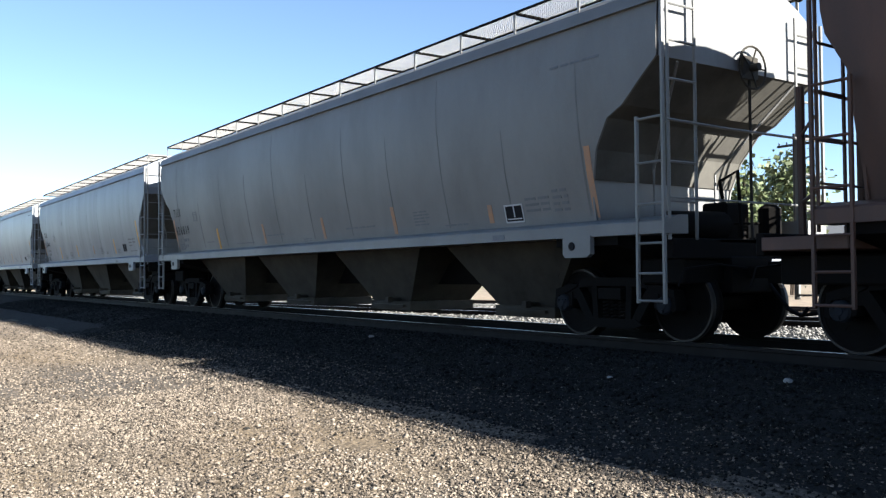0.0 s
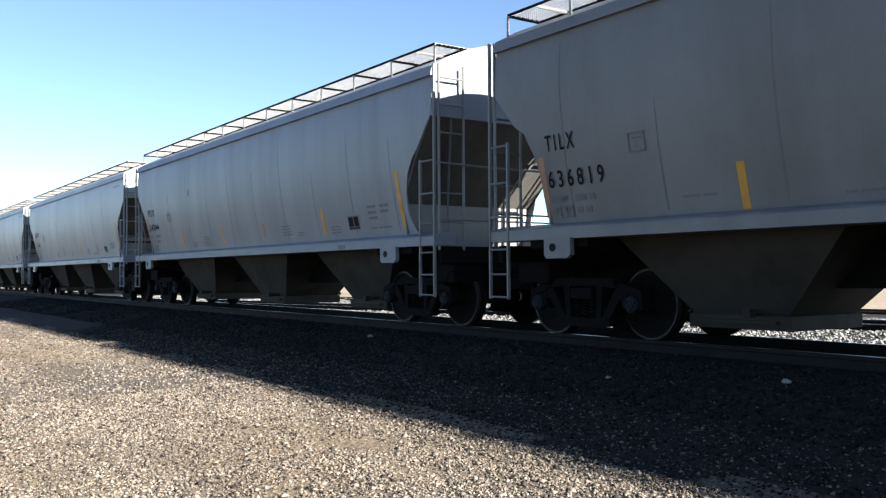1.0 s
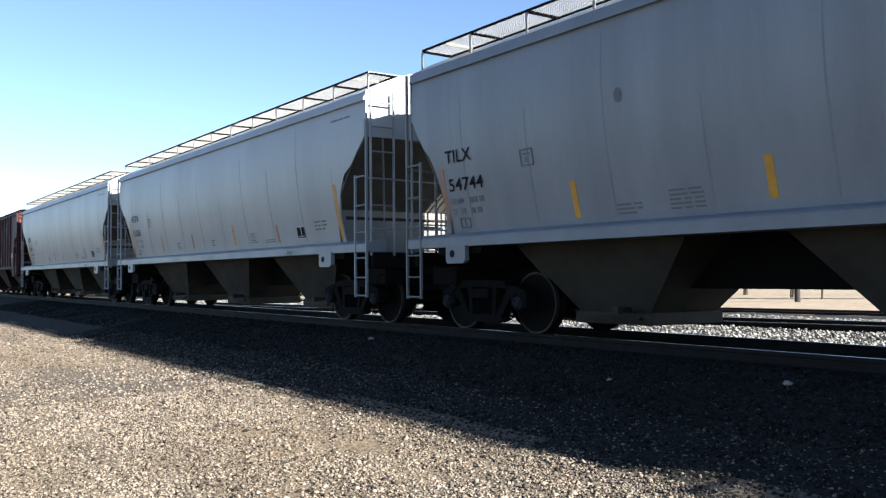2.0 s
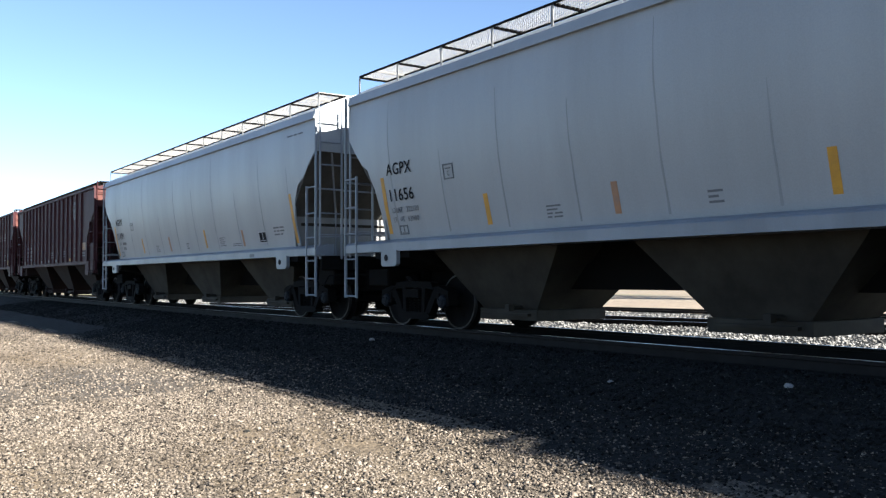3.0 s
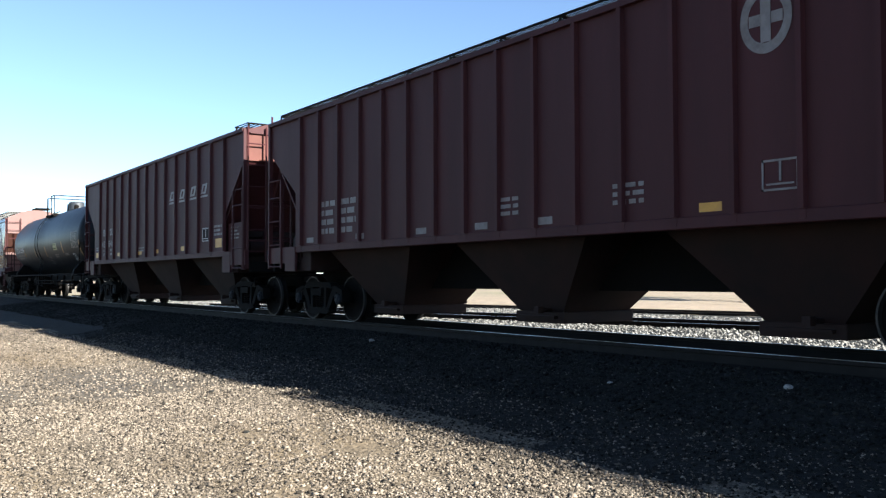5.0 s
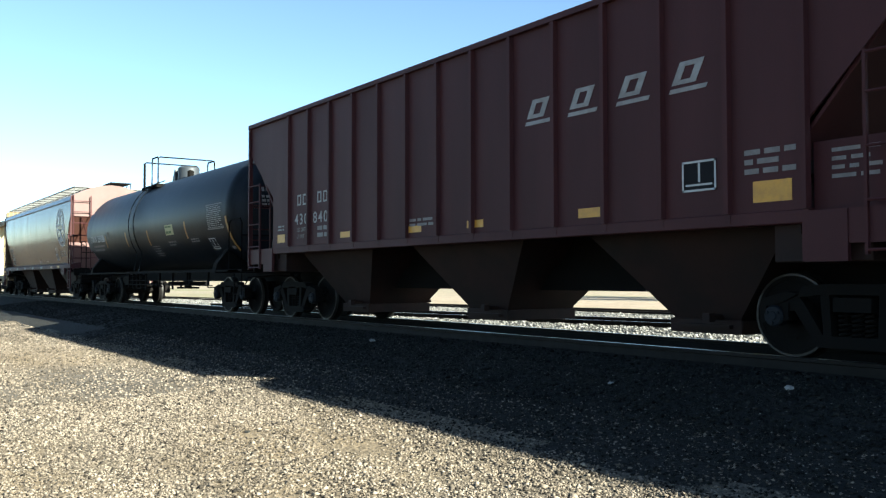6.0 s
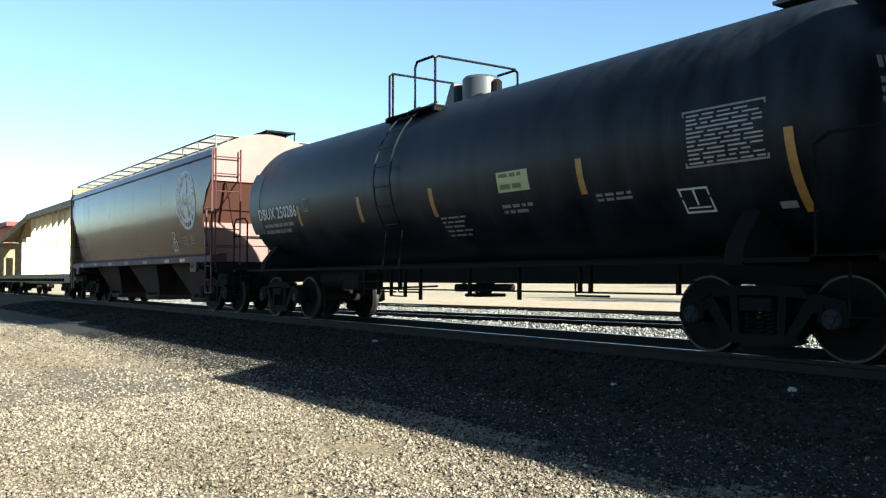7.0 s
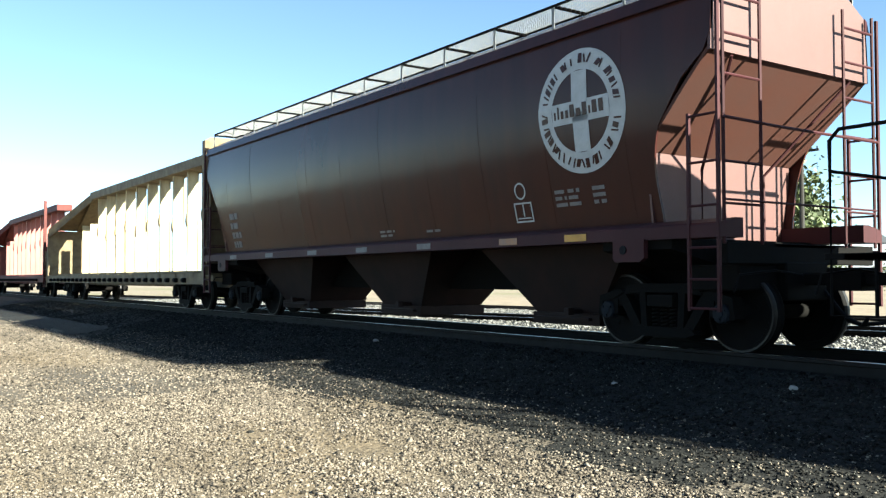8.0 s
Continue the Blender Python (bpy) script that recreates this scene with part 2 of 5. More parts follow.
def slab(bm, grid, off):
    """A sheet given as rows of points, thickened by the vector off."""
    off = Vector(off)
    top = [[bm.verts.new(p) for p in row] for row in grid]
    low = [[bm.verts.new(Vector(p) + off) for p in row] for row in grid]
    R, C = len(grid), len(grid[0])
    for i in range(R - 1):
        for j in range(C - 1):
            bm.faces.new((top[i][j], top[i + 1][j], top[i + 1][j + 1], top[i][j + 1]))
            bm.faces.new((low[i][j], low[i][j + 1], low[i + 1][j + 1], low[i + 1][j]))
    rim = [(0, j) for j in range(C)] + [(i, C - 1) for i in range(1, R)] + [(R - 1, j) for j in range(C - 2, -1, -1)] + [(i, 0) for i in range(R - 2, 0, -1)]
    for (a, b), (c, d) in zip(rim, rim[1:] + rim[:1]):
        bm.faces.new((top[a][b], top[c][d], low[c][d], low[a][b]))


def finish(bm, name, material, smooth=False):
    bmesh.ops.recalc_face_normals(bm, faces=bm.faces)
    me = bpy.data.meshes.new(name)
    bm.to_mesh(me)
    bm.free()
    me.materials.append(material)
    if smooth:
        me.polygons.foreach_set("use_smooth", [True] * len(me.polygons))
        me.set_sharp_from_angle(angle=radians(35))
    return me


def part(name, bm, material, parent, label="", smooth=False, at=None):
    """One mesh object under a thing or part."""
    me = bm if isinstance(bm, bpy.types.Mesh) else finish(bm, name, material, smooth)
    ob = new(name, me)
    ob.parent = parent
    if at is not None:
        ob.matrix_basis = at
    if label:
        ob["label"] = label
    return ob


def B():
    return bmesh.new()


def text_mesh(words, size, material, squeeze=1.0, bold=0.0, space=1.0):
    cu = bpy.data.curves.new("words", "FONT")
    cu.body, cu.size, cu.align_x = words, size, "LEFT"
    cu.offset = bold
    cu.space_character = space
    cu.resolution_u = 3
    ob = bpy.data.objects.new("words", cu)
    me = bpy.data.meshes.new_from_object(ob)
    bpy.data.objects.remove(ob)
    for v in me.vertices:
        v.co.x *= squeeze
    me.materials.clear()
    me.materials.append(material)
    return me


# ---------------------------------------------------------------- running gear
R_W = 0.457
TRAIN = []       # (thing, place at the start)
WHEELSETS = []   # (axle, place on its car)


def wheel_mesh():
    bm = B()
    lathe(bm, [(0.055, 0.0), (0.055, 0.10), (0.03, 0.12), (0.012, 0.16), (0.0, 0.30), (0.028, 0.385), (0.035, 0.39), (0.035, 0.450),
               (0.03, R_W), (-0.095, R_W + 0.004), (-0.105, R_W + 0.018), (-0.115, R_W + 0.026), (-0.128, R_W + 0.02), (-0.132, 0.39),
               (-0.10, 0.38), (-0.075, 0.30), (-0.06, 0.16), (-0.10, 0.12), (-0.10, 0.0)], "y", 40)
    for a in range(3):   # cast marks on the plate
        t = a * 2.1
        x, z = 0.23 * math.cos(t), 0.23 * math.sin(t)
        box(bm, x - 0.03, x + 0.03, 0.0, 0.016, z - 0.02, z + 0.02)
    return finish(bm, "wheel", WHEEL, True)


def rim_mesh():
    bm = B()
    lathe(bm, [(0.036, 0.43), (0.041, 0.432), (0.041, 0.455), (0.036, R_W + 0.0015), (-0.02, R_W + 0.0035), (-0.02, 0.44)], "y", 40, closed=True)
    return finish(bm, "rim", TREAD, True)


def axle_mesh():
    bm = B()
    lathe(bm, [(-1.1, 0.075), (-0.9, 0.08), (-0.8, 0.1), (-0.3, 0.085), (0.3, 0.085), (0.8, 0.1), (0.9, 0.08), (1.1, 0.075)], "y", 14)
    return finish(bm, "axle", IRON, True)


def side_frame_mesh():
    """Cast truck side in the plane y = 0, truck centre at x = 0."""
    bm = B()
    t = 0.09
    prism(bm, [(-0.62, 0.66), (-0.55, 0.78), (-0.3, 0.80), (0.3, 0.80), (0.55, 0.78), (0.62, 0.66), (0.3, 0.69), (-0.3, 0.69)], "y", -t, t)
    prism(bm, [(-0.52, 0.20), (-0.38, 0.15), (0.38, 0.15), (0.52, 0.20), (0.42, 0.27), (-0.42, 0.27)], "y", -t, t)
    for s in (-1, 1):
        prism(bm, [(s * 0.62, 0.68), (s * 0.80, 0.60), (s * 0.80, 0.50), (s * 0.66, 0.52), (s * 0.44, 0.20), (s * 0.32, 0.24), (s * 0.55, 0.60)], "y", -t * 0.8, t * 0.8)
        prism(bm, [(s * 0.24, 0.25), (s * 0.33, 0.25), (s * 0.36, 0.70), (s * 0.26, 0.70)], "y", -t * 0.9, t * 0.9)
        prism(bm, [(s * 0.60, 0.70), (s * 0.74, 0.72), (s * 1.04, 0.64), (s * 1.07, 0.40), (s * 1.00, 0.37), (s * 0.99, 0.56), (s * 0.80, 0.60)], "y", -t, t)
        prism(bm, [(s * 0.72, 0.60), (s * 0.79, 0.60), (s * 0.79, 0.40), (s * 0.72, 0.42)], "y", -t, t)
        box(bm, s * 0.89 - 0.09, s * 0.89 + 0.09, -0.07, 0.07, 0.55, 0.61)
    return finish(bm, "side_frame", IRON)


def spring_mesh():
    bm = B()
    pts = []
    for i in range(44):
        a = i * 2 * math.pi / 8
        pts.append((0.055 * math.cos(a), 0.055 * math.sin(a), 0.26 + 0.25 * i / 43))
    tube(bm, pts, 0.014, 5)
    return finish(bm, "spring", IRON, True)


def cap_mesh():
    bm = B()
    lathe(bm, [(0.0, 0.115), (-0.10, 0.115), (-0.12, 0.10), (-0.125, 0.05), (-0.135, 0.045), (-0.135, 0.0)], "y", 16)
    for k in range(3):
        a = k * 2.094 + 0.5
        lathe(bm, [(-0.12, 0.018), (-0.142, 0.018)], "y", 6, at=(0.072 * math.cos(a), 0, 0.072 * math.sin(a)))
    return finish(bm, "bearing_cap", CAP, True)


def bolster_mesh():
    bm = B()
    prism(bm, [(-1.12, 0.52), (-0.75, 0.50), (-0.35, 0.42), (0.35, 0.42), (0.75, 0.50), (1.12, 0.52), (1.12, 0.66), (0.4, 0.72), (-0.4, 0.72), (-1.12, 0.66)], "x", -0.2, 0.2)
    lathe(bm, [(0.72, 0.2), (0.86, 0.2)], "z", 16)
    return finish(bm, "truck_bolster", IRON)


def brake_beam_mesh():
    bm = B()
    for s in (-1, 1):
        box(bm, s * 0.36 - 0.04, s * 0.36 + 0.04, -0.75, 0.75, 0.33, 0.41)
        for y in (-0.72, 0.72):
            box(bm, s * 0.42 - 0.035, s * 0.42 + 0.035, y - 0.05, y + 0.05, 0.28, 0.52)
    return finish(bm, "brake_beam", IRON)


M_WHEEL, M_RIM, M_AXLE, M_FRAME, M_SPRING, M_CAP, M_BOLSTER, M_BEAM = (
    wheel_mesh(), rim_mesh(), axle_mesh(), side_frame_mesh(), spring_mesh(), cap_mesh(), bolster_mesh(), brake_beam_mesh())


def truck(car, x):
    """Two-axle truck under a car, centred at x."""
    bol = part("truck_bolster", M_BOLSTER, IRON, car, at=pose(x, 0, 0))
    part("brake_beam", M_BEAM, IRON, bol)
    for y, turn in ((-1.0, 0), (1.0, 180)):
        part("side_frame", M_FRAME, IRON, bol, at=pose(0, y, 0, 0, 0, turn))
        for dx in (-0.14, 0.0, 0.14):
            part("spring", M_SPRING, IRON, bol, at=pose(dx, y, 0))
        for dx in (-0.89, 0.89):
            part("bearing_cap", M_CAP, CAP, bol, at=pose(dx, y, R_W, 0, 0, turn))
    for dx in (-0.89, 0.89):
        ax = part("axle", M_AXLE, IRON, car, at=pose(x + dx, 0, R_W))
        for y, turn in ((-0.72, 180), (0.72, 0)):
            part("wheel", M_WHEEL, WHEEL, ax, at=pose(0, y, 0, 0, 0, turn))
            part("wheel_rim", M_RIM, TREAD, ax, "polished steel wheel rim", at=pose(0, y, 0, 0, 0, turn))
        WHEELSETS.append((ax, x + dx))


def coupler(car, end, s):
    """Coupler head, shank and hanging air hose at the end x = end (s: its side)."""
    bm = B()
    box(bm, min(end - s * 0.2, end + s * 0.45), max(end - s * 0.2, end + s * 0.45), -0.08, 0.08, 0.78, 0.92, 0.02)
    prism(bm, [(end + s * 0.40, -0.16), (end + s * 0.40, 0.17), (end + s * 0.62, 0.17), (end + s * 0.70, 0.08), (end + s * 0.58, 0.03),
               (end + s * 0.60, -0.05), (end + s * 0.72, -0.10), (end + s * 0.62, -0.17)], "z", 0.72, 0.98)
    cp = part("coupler", bm, IRON, car)
    bm = B()
    tube(bm, [(end + s * 0.05, 0.35, 0.72), (end + s * 0.2, 0.34, 0.55), (end + s * 0.4, 0.3, 0.36), (end + s * 0.62, 0.2, 0.33), (end + s * 0.74, 0.1, 0.42)], 0.025, 7)
    part("air_hose", bm, INK, cp, "black rubber air hose")
    bm = B()
    tube(bm, [(end + s * 0.1, -0.15, 0.9), (end + s * 0.12, -0.7, 0.95), (end + s * 0.12, -1.35, 0.9), (end + s * 0.12, -1.45, 0.7)], 0.014, 5)
    part("uncoupling_lever", bm, IRON, cp)


def thing(name, label, category, u, group="freight cars of the train"):
    ob = new(name)
    tagged(ob, label, category, group)
    TRAIN.append((ob, u))
    ob.matrix_basis = pose(u, 0, 0)
    return ob


def ladder(car, name, x0, x1, y0, y1, z0, z1, zs, material, r=0.016, flat=True, tops=(None, None)):
    """Two stiles and rungs at the heights zs."""
    bm = B()
    za, zb = tops[0] or z1, tops[1] or z1
    for x, y, z in ((x0, y0, za), (x1, y1, zb)):
        if flat:
            box(bm, x - 0.016, x + 0.016, y - 0.012, y + 0.03, z0, z)
        else:
            tube(bm, [(x, y, z0), (x, y, z)], 0.022, 6)
    lad = part(name, bm, material, car)
    bm = B()
    tube(bm, [(x0, y0, zs[0]), (x1, y1, zs[0])], r, 6)
    first = finish(bm, "rung", material)
    for z in zs:
        part("rung", first, material, lad, at=pose(0, 0, z - zs[0]))
    return lad


def brake_wheel(parent, x, y, z, s, material):
    bm = B()
    n = 20
    ring = [(x, y + 0.27 * math.cos(2 * math.pi * k / n), z + 0.27 * math.sin(2 * math.pi * k / n)) for k in range(n + 1)]
    tube(bm, ring, 0.014, 6)
    for k in range(5):
        a = k * 2 * math.pi / 5
        tube(bm, [(x - s * 0.03, y, z), (x, y + 0.26 * math.cos(a), z + 0.26 * math.sin(a))], 0.012, 5)
    lathe(bm, [(x - 0.1, 0.05), (x + 0.1, 0.05)], "x", 10, at=(0, y, z))
    return part("brake_wheel", bm, material, parent, "round spoked hand brake wheel", True)


# ---------------------------------------------------------------- markings
ZS, WS = (1.2, 1.55, 2.1, 2.6, 3.1, 3.6, 4.18), (1.27, 1.29, 1.42, 1.51, 1.565, 1.575, 1.535)


def bulge(z):
    return float(np.interp(z, ZS, WS))


def flat_side(z):
    return 1.55


def wrap(me, x, z, side, lift=0.006, slant=0.0):
    """Lay a flat mesh (x right, y up) on the near side, its corner at x, z."""
    for v in me.vertices:
        h = v.co.y
        v.co = (x + v.co.x + slant * h, -(side(z + h) + lift), z + h)
    return me


def words(car, txt, x, z, height, width, material, side, label="", space=1.06, bold=0.012):
    """Lettering of that capital height and width."""
    me = text_mesh(txt, 1.0, material, bold=bold, space=space)
    xs, ys = [v.co.x for v in me.vertices], [v.co.y for v in me.vertices]
    for v in me.vertices:
        v.co.x, v.co.y = (v.co.x - min(xs)) * width / (max(xs) - min(xs)), v.co.y * height / max(ys)
    wrap(me, x, z, side, 0.012)
    return tagged(part("lettering", me, material, car, label), kind="stuff")


def patch(car, name, x, z, w, h, material, side, slant=0.0, lift=0.005, label="", parent=None):
    """A thin painted or stuck-on rectangle that follows the side."""
    bm = B()
    n = max(2, int(h / 0.15) + 1)
    grid = [[(x + slant * h * i / n + w * j, -(side(z + h * i / n) + lift), z + h * i / n) for j in (0, 1)] for i in range(n + 1)]
    slab(bm, grid, (0, lift * 0.8, 0))
    return part(name, bm, material, parent or car, label)


def bars(car, x, z, w, rows, height, material, side, gap=0.55, seed=1):
    """Lines of small unreadable writing, as plain bars."""
    rnd = random.Random(seed)
    bm = B()
    for r in range(rows):
        zz = z - r * height / rows
        xx = x
        while xx < x + w * (0.75 + 0.25 * rnd.random()):
            ww = min(rnd.uniform(0.08, 0.3), x + w - xx)
            if ww < 0.03:
                break
            hh = height / rows * gap
            y = -(side(zz) + 0.006)
            slab(bm, [[(xx, y, zz), (xx + ww, y, zz)], [(xx, -(side(zz + hh) + 0.006), zz + hh), (xx + ww, -(side(zz + hh) + 0.006), zz + hh)]], (0, 0.004, 0))
            xx += ww + 0.05
    ob = part("small_writing", bm, material, car)
    return tagged(ob, kind="stuff")


def panel_box(car, x, z, w, h, side, frame_mat, fill=None, name="data_panel", letter=""):
    """Framed consolidated data stencil."""
    bm = B()
    e = 0.022
    for a, b, c, d in ((x, x + w, z, z + e), (x, x + w, z + h - e, z + h), (x, x + e, z, z + h), (x + w - e, x + w, z, z + h),
                       (x + w * 0.48, x + w * 0.54, z + h * 0.3, z + h * 0.92), (x + 0.05, x + w - 0.05, z + h * 0.18, z + h * 0.24))[:4 if letter else 6]:
        slab(bm, [[(a, -(side(c) + 0.010), c), (b, -(side(c) + 0.010), c)], [(a, -(side(d) + 0.010), d), (b, -(side(d) + 0.010), d)]], (0, 0.004, 0))
    p = part(name, bm, frame_mat, car)
    if letter:
        bars(p, x + w * 0.22, z + h * 0.66, w * 0.56, 1, 0.04, frame_mat, side)
        words(p, letter, x + w * 0.40, z + h * 0.22, h * 0.32, w * 0.22, frame_mat, side)
    if fill:
        patch(car, "panel_field", x + 0.01, z + 0.01, w - 0.02, h - 0.02, fill, side, lift=0.005, parent=p)
    return p


# ---------------------------------------------------------------- covered hoppers with curved sides


def bays(car, centres, hx, w, top, material, zt=1.75, zb=0.34, grow=0.95):
    """Discharge hoppers under the body, each with its outlet gate."""
    for c in centres:
        bm = B()
        k = zt - zb
        tx, ty = hx + grow * k, top
        lo = [(c - hx, -w, zb), (c + hx, -w, zb), (c + hx, w, zb), (c - hx, w, zb)]
        hi = [(c - tx, -ty, zt), (c + tx, -ty, zt), (c + tx, ty, zt), (c - tx, ty, zt)]
        vl, vh = [bm.verts.new(p) for p in lo], [bm.verts.new(p) for p in hi]
        bm.faces.new(vl)
        bm.faces.new(vh[::-1])
        for i in range(4):
            bm.faces.new((vl[i], vh[i], vh[(i + 1) % 4], vl[(i + 1) % 4]))
        bay = part("hopper_bay", bm, material, car)
        bm = B()
        box(bm, c - hx - 0.08, c + hx + 0.08, -w - 0.06, w + 0.06, 0.20, zb + 0.03, 0.01)
        for s in (-1, 1):
            box(bm, c - hx * 0.9, c + hx * 0.9, s * (w + 0.05), s * (w + 0.13), 0.27, 0.31)
        lathe(bm, [(-w - 0.28, 0.035), (w + 0.28, 0.035)], "y", 8, at=(c + hx * 0.5, 0, 0.40))
        box(bm, c + hx * 0.5 - 0.05, c + hx * 0.5 + 0.05, -w - 0.32, -w - 0.22, 0.35, 0.45)
        part("outlet_gate", bm, material, bay)


def centre_sill(car, half, material):
    bm = B()
    box(bm, -half, half, -0.26, 0.26, 0.68, 1.06)
    box(bm, -half + 2.6, half - 2.6, -0.2, 0.2, 1.05, 1.62)
    for s in (-1, 1):
        box(bm, s * half - 0.05, s * half + 0.05, -1.45, 1.45, 1.02, 1.26, 0.01)
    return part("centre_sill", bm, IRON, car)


def roof_walk(car, half, z, y0, y1, material, post=GALV, drop=0.30, step=1.32, brackets=True):
    """Grating walk round the roof on brackets: outer edge y0, inner edge y1."""
    for s in (-1, 1):
        bm = B()
        a, b = sorted((s * y0, s * y1))
        for q in range(1, 15):
            yy = a + (b - a) * q / 15
            box(bm, -half, half, yy - 0.002, yy + 0.002, z - 0.012, z - 0.004)
        for q in range(int(2 * half / 0.045)):
            xx = -half + 0.045 * (q + 0.5)
            box(bm, xx - 0.002, xx + 0.002, a, b, z - 0.012, z - 0.005)
        rw = tagged(part("roof_walk", bm, material, car), kind="stuff")
        bm = B()
        for y in (a, b):
            box(bm, -half, half, y - 0.010, y + 0.010, z - 0.034, z)
        part("edge_angle", bm, IRON, rw, "dark edge angle of the walk")
        n = max(1, round(2 * half / step))
        if brackets:
            bm = B()
            box(bm, -0.02, 0.02, -0.008, 0.008, 0, drop)
            br = finish(bm, "bracket", post)
            bm = B()
            box(bm, -0.02, 0.02, a, b, -0.06, -0.032)
            for k in range(7):
                q = a + (b - a) * (k + 0.5) / 7
                box(bm, 0.02, 0.05, q - 0.02, q + 0.02, -0.06, -0.034)
            cr = finish(bm, "cross_bearer", IRON)
            for k in range(n + 1):
                x = -half + 2 * half * k / n
                part("bracket", br, post, rw, at=pose(x, s * y0, z - drop - 0.04))
                part("cross_bearer", cr, IRON, rw, at=pose(x + 0.05, 0, z))
    for s in (-1, 1):
        bm = B()
        x0, x1 = sorted((s * half, s * (half - 0.6)))
        for xx in (x0, x1):
            box(bm, xx - 0.012, xx + 0.012, -y0, y0, z - 0.045, z + 0.001)
        for k in range(14):
            yy = -y1 + 2 * y1 * (k + 0.5) / 14
            box(bm, x0, x1, yy - 0.006, yy + 0.006, z - 0.03, z - 0.002)
        tagged(part("end_walk", bm, material, car), kind="stuff")


def curved_hopper(u, half, tc, paint, under, endpaint, label, bay_x, seam=SEAM, walk_mat=GALV, walk_half=None, seams=10, rounded=False, cut=None, slope=None, sillpaint=None, ext=0.0, brake=0.0, pad=1.45, mid=0.0, ladder_in=1.02, straight=0.0):
    car = thing("covered_hopper_car", label, "railway car", u)
    e = half
    post = {BROWN_GLOSS: BROWN, GREY_NEW: GREY_MID, GREY_MID: GREY_OLD}.get(paint, paint)
    zcut = [(4.10, e), (3.38, e), (2.90, e - 0.57), (2.78, e - 0.84), (2.66, e - 0.92), (2.42, e - 1.09), (2.0, e - 1.22), (1.50, e - 1.20)]
    if rounded:
        zcut = [(4.10, e), (3.45, e), (3.2, e - 0.20), (2.92, e - 0.45), (2.76, e - 0.66), (2.53, e - 0.83), (2.23, e - 0.95), (1.91, e - 1.0), (1.69, e - 0.95), (1.50, e - 0.74)]
    if cut:
        zcut = [(z, e - d) for z, d in cut]
    zz = [p[0] for p in zcut][::-1]
    xx = [p[1] for p in zcut][::-1]
    zrows = [1.50, 1.62, 1.8, 2.0, 2.2, 2.42, 2.54, 2.66, 2.78, 2.90, 3.14, 3.38, 3.6, 3.85, 4.16]
    nx = 28
    for s in (-1, 1):
        bm = B()
        grid = []
        for z in zrows:
            xe = float(np.interp(z, zz, xx))
            xl = e - 0.7 * (e - xe)
            grid.append([(-xl + (xl + xe) * j / nx, s * bulge(z), z) for j in range(nx + 1)])
        slab(bm, grid, (0, -s * 0.03, 0))
        side = part("side_sheet", bm, paint, car, smooth=True)
        # weld seams follow the curve of the side
        if s < 0:
            bm = B()
            bm.free()
            kinds = []
            for kind in range(4):
                bm = B()
                top = (3.9, 3.2, 3.6, 2.9)[kind]
                g = []
                for i in range(25):
                    z = 1.55 + (top - 1.55) * i / 24
                    w = 0.004 + 0.017 * (1 - i / 24) ** 0.7 * (0.75 + 0.5 * noise.noise(Vector((kind * 7.0, z * 4.0, 1.0))))
                    c = 0.012 * noise.noise(Vector((kind * 3.0, z * 2.0, 5.0)))
                    g.append([(c + d * w, -(bulge(z) + 0.002), z) for d in (-1, 1)])
                slab(bm, g, (0, 0.006, 0))
                kinds.append(finish(bm, "weld_seam", seam, True))
            for k in range(seams):
                x = -e + 1.35 + (2 * e - 2.7) * k / (seams - 1)
                part("weld_seam", kinds[(k * 3 + int(-u)) % 4], seam, side, at=pose(x, 0, 0))
        # projecting side sill with a sloping top
        bm = B()
        prof = [(s * 1.20, 1.31), (s * 1.60, 1.31), (s * 1.60, 1.45), (s * 1.575, 1.475), (s * 1.32, 1.53), (s * 1.20, 1.53)]
        prism(bm, prof, "x", -(e + 0.12), e + 0.12)
        sill = part("side_sill", bm, sillpaint or paint, car, "projecting side sill, dusty on top")
        for q in (-1, 1):
            bm = B()
            x = q * (e - pad)
            prism(bm, [(x - 0.25, 1.33), (x + 0.25, 1.33), (x + 0.25, 1.10), (x + 0.18, 1.055), (x - 0.21, 1.055), (x - 0.25, 1.10)], "y", s * 1.54, s * 1.615)
            jack = part("jacking_pad", bm, sillpaint or paint, sill)
            bm = B()
            lathe(bm, [(s * 1.60, 0.055), (s * 1.625, 0.055)], "y", 12, at=(x - 0.08, 0, 1.20))
            # Solid black disc: the dark inside of the hole is put into its colour.
            part("tie_hole", bm, INK, jack)
        # eave angle
        bm = B()
        prism(bm, [(s * 1.50, 4.02), (s * 1.605, 4.02), (s * 1.60, 4.045), (s * 1.555, 4.185), (s * 1.50, 4.215)], "x", -e - 0.01, e + 0.01)
        part("eave_angle", bm, paint, car)
    # arched roof
    bm = B()
    ys = [-1.53, -1.2, -0.85, -0.55, -0.35, 0, 0.35, 0.55, 0.85, 1.2, 1.53]
    rz = [4.195, 4.38, 4.53, 4.62, 4.66, 4.69, 4.66, 4.62, 4.53, 4.38, 4.195]
    prism(bm, list(zip(ys, rz)) + [(1.4, 4.08), (-1.4, 4.08)], "x", -e + 0.05, e - 0.05)
    part("roof", bm, paint, car, smooth=True)
    bm = B()
    k = -e + 1.0
    while k < e - 1.4:
        box(bm, k, k + 1.15, -0.36, 0.36, 4.64, 4.72, 0.03)
        k += 1.3
    part("roof_hatch", bm, paint, car)
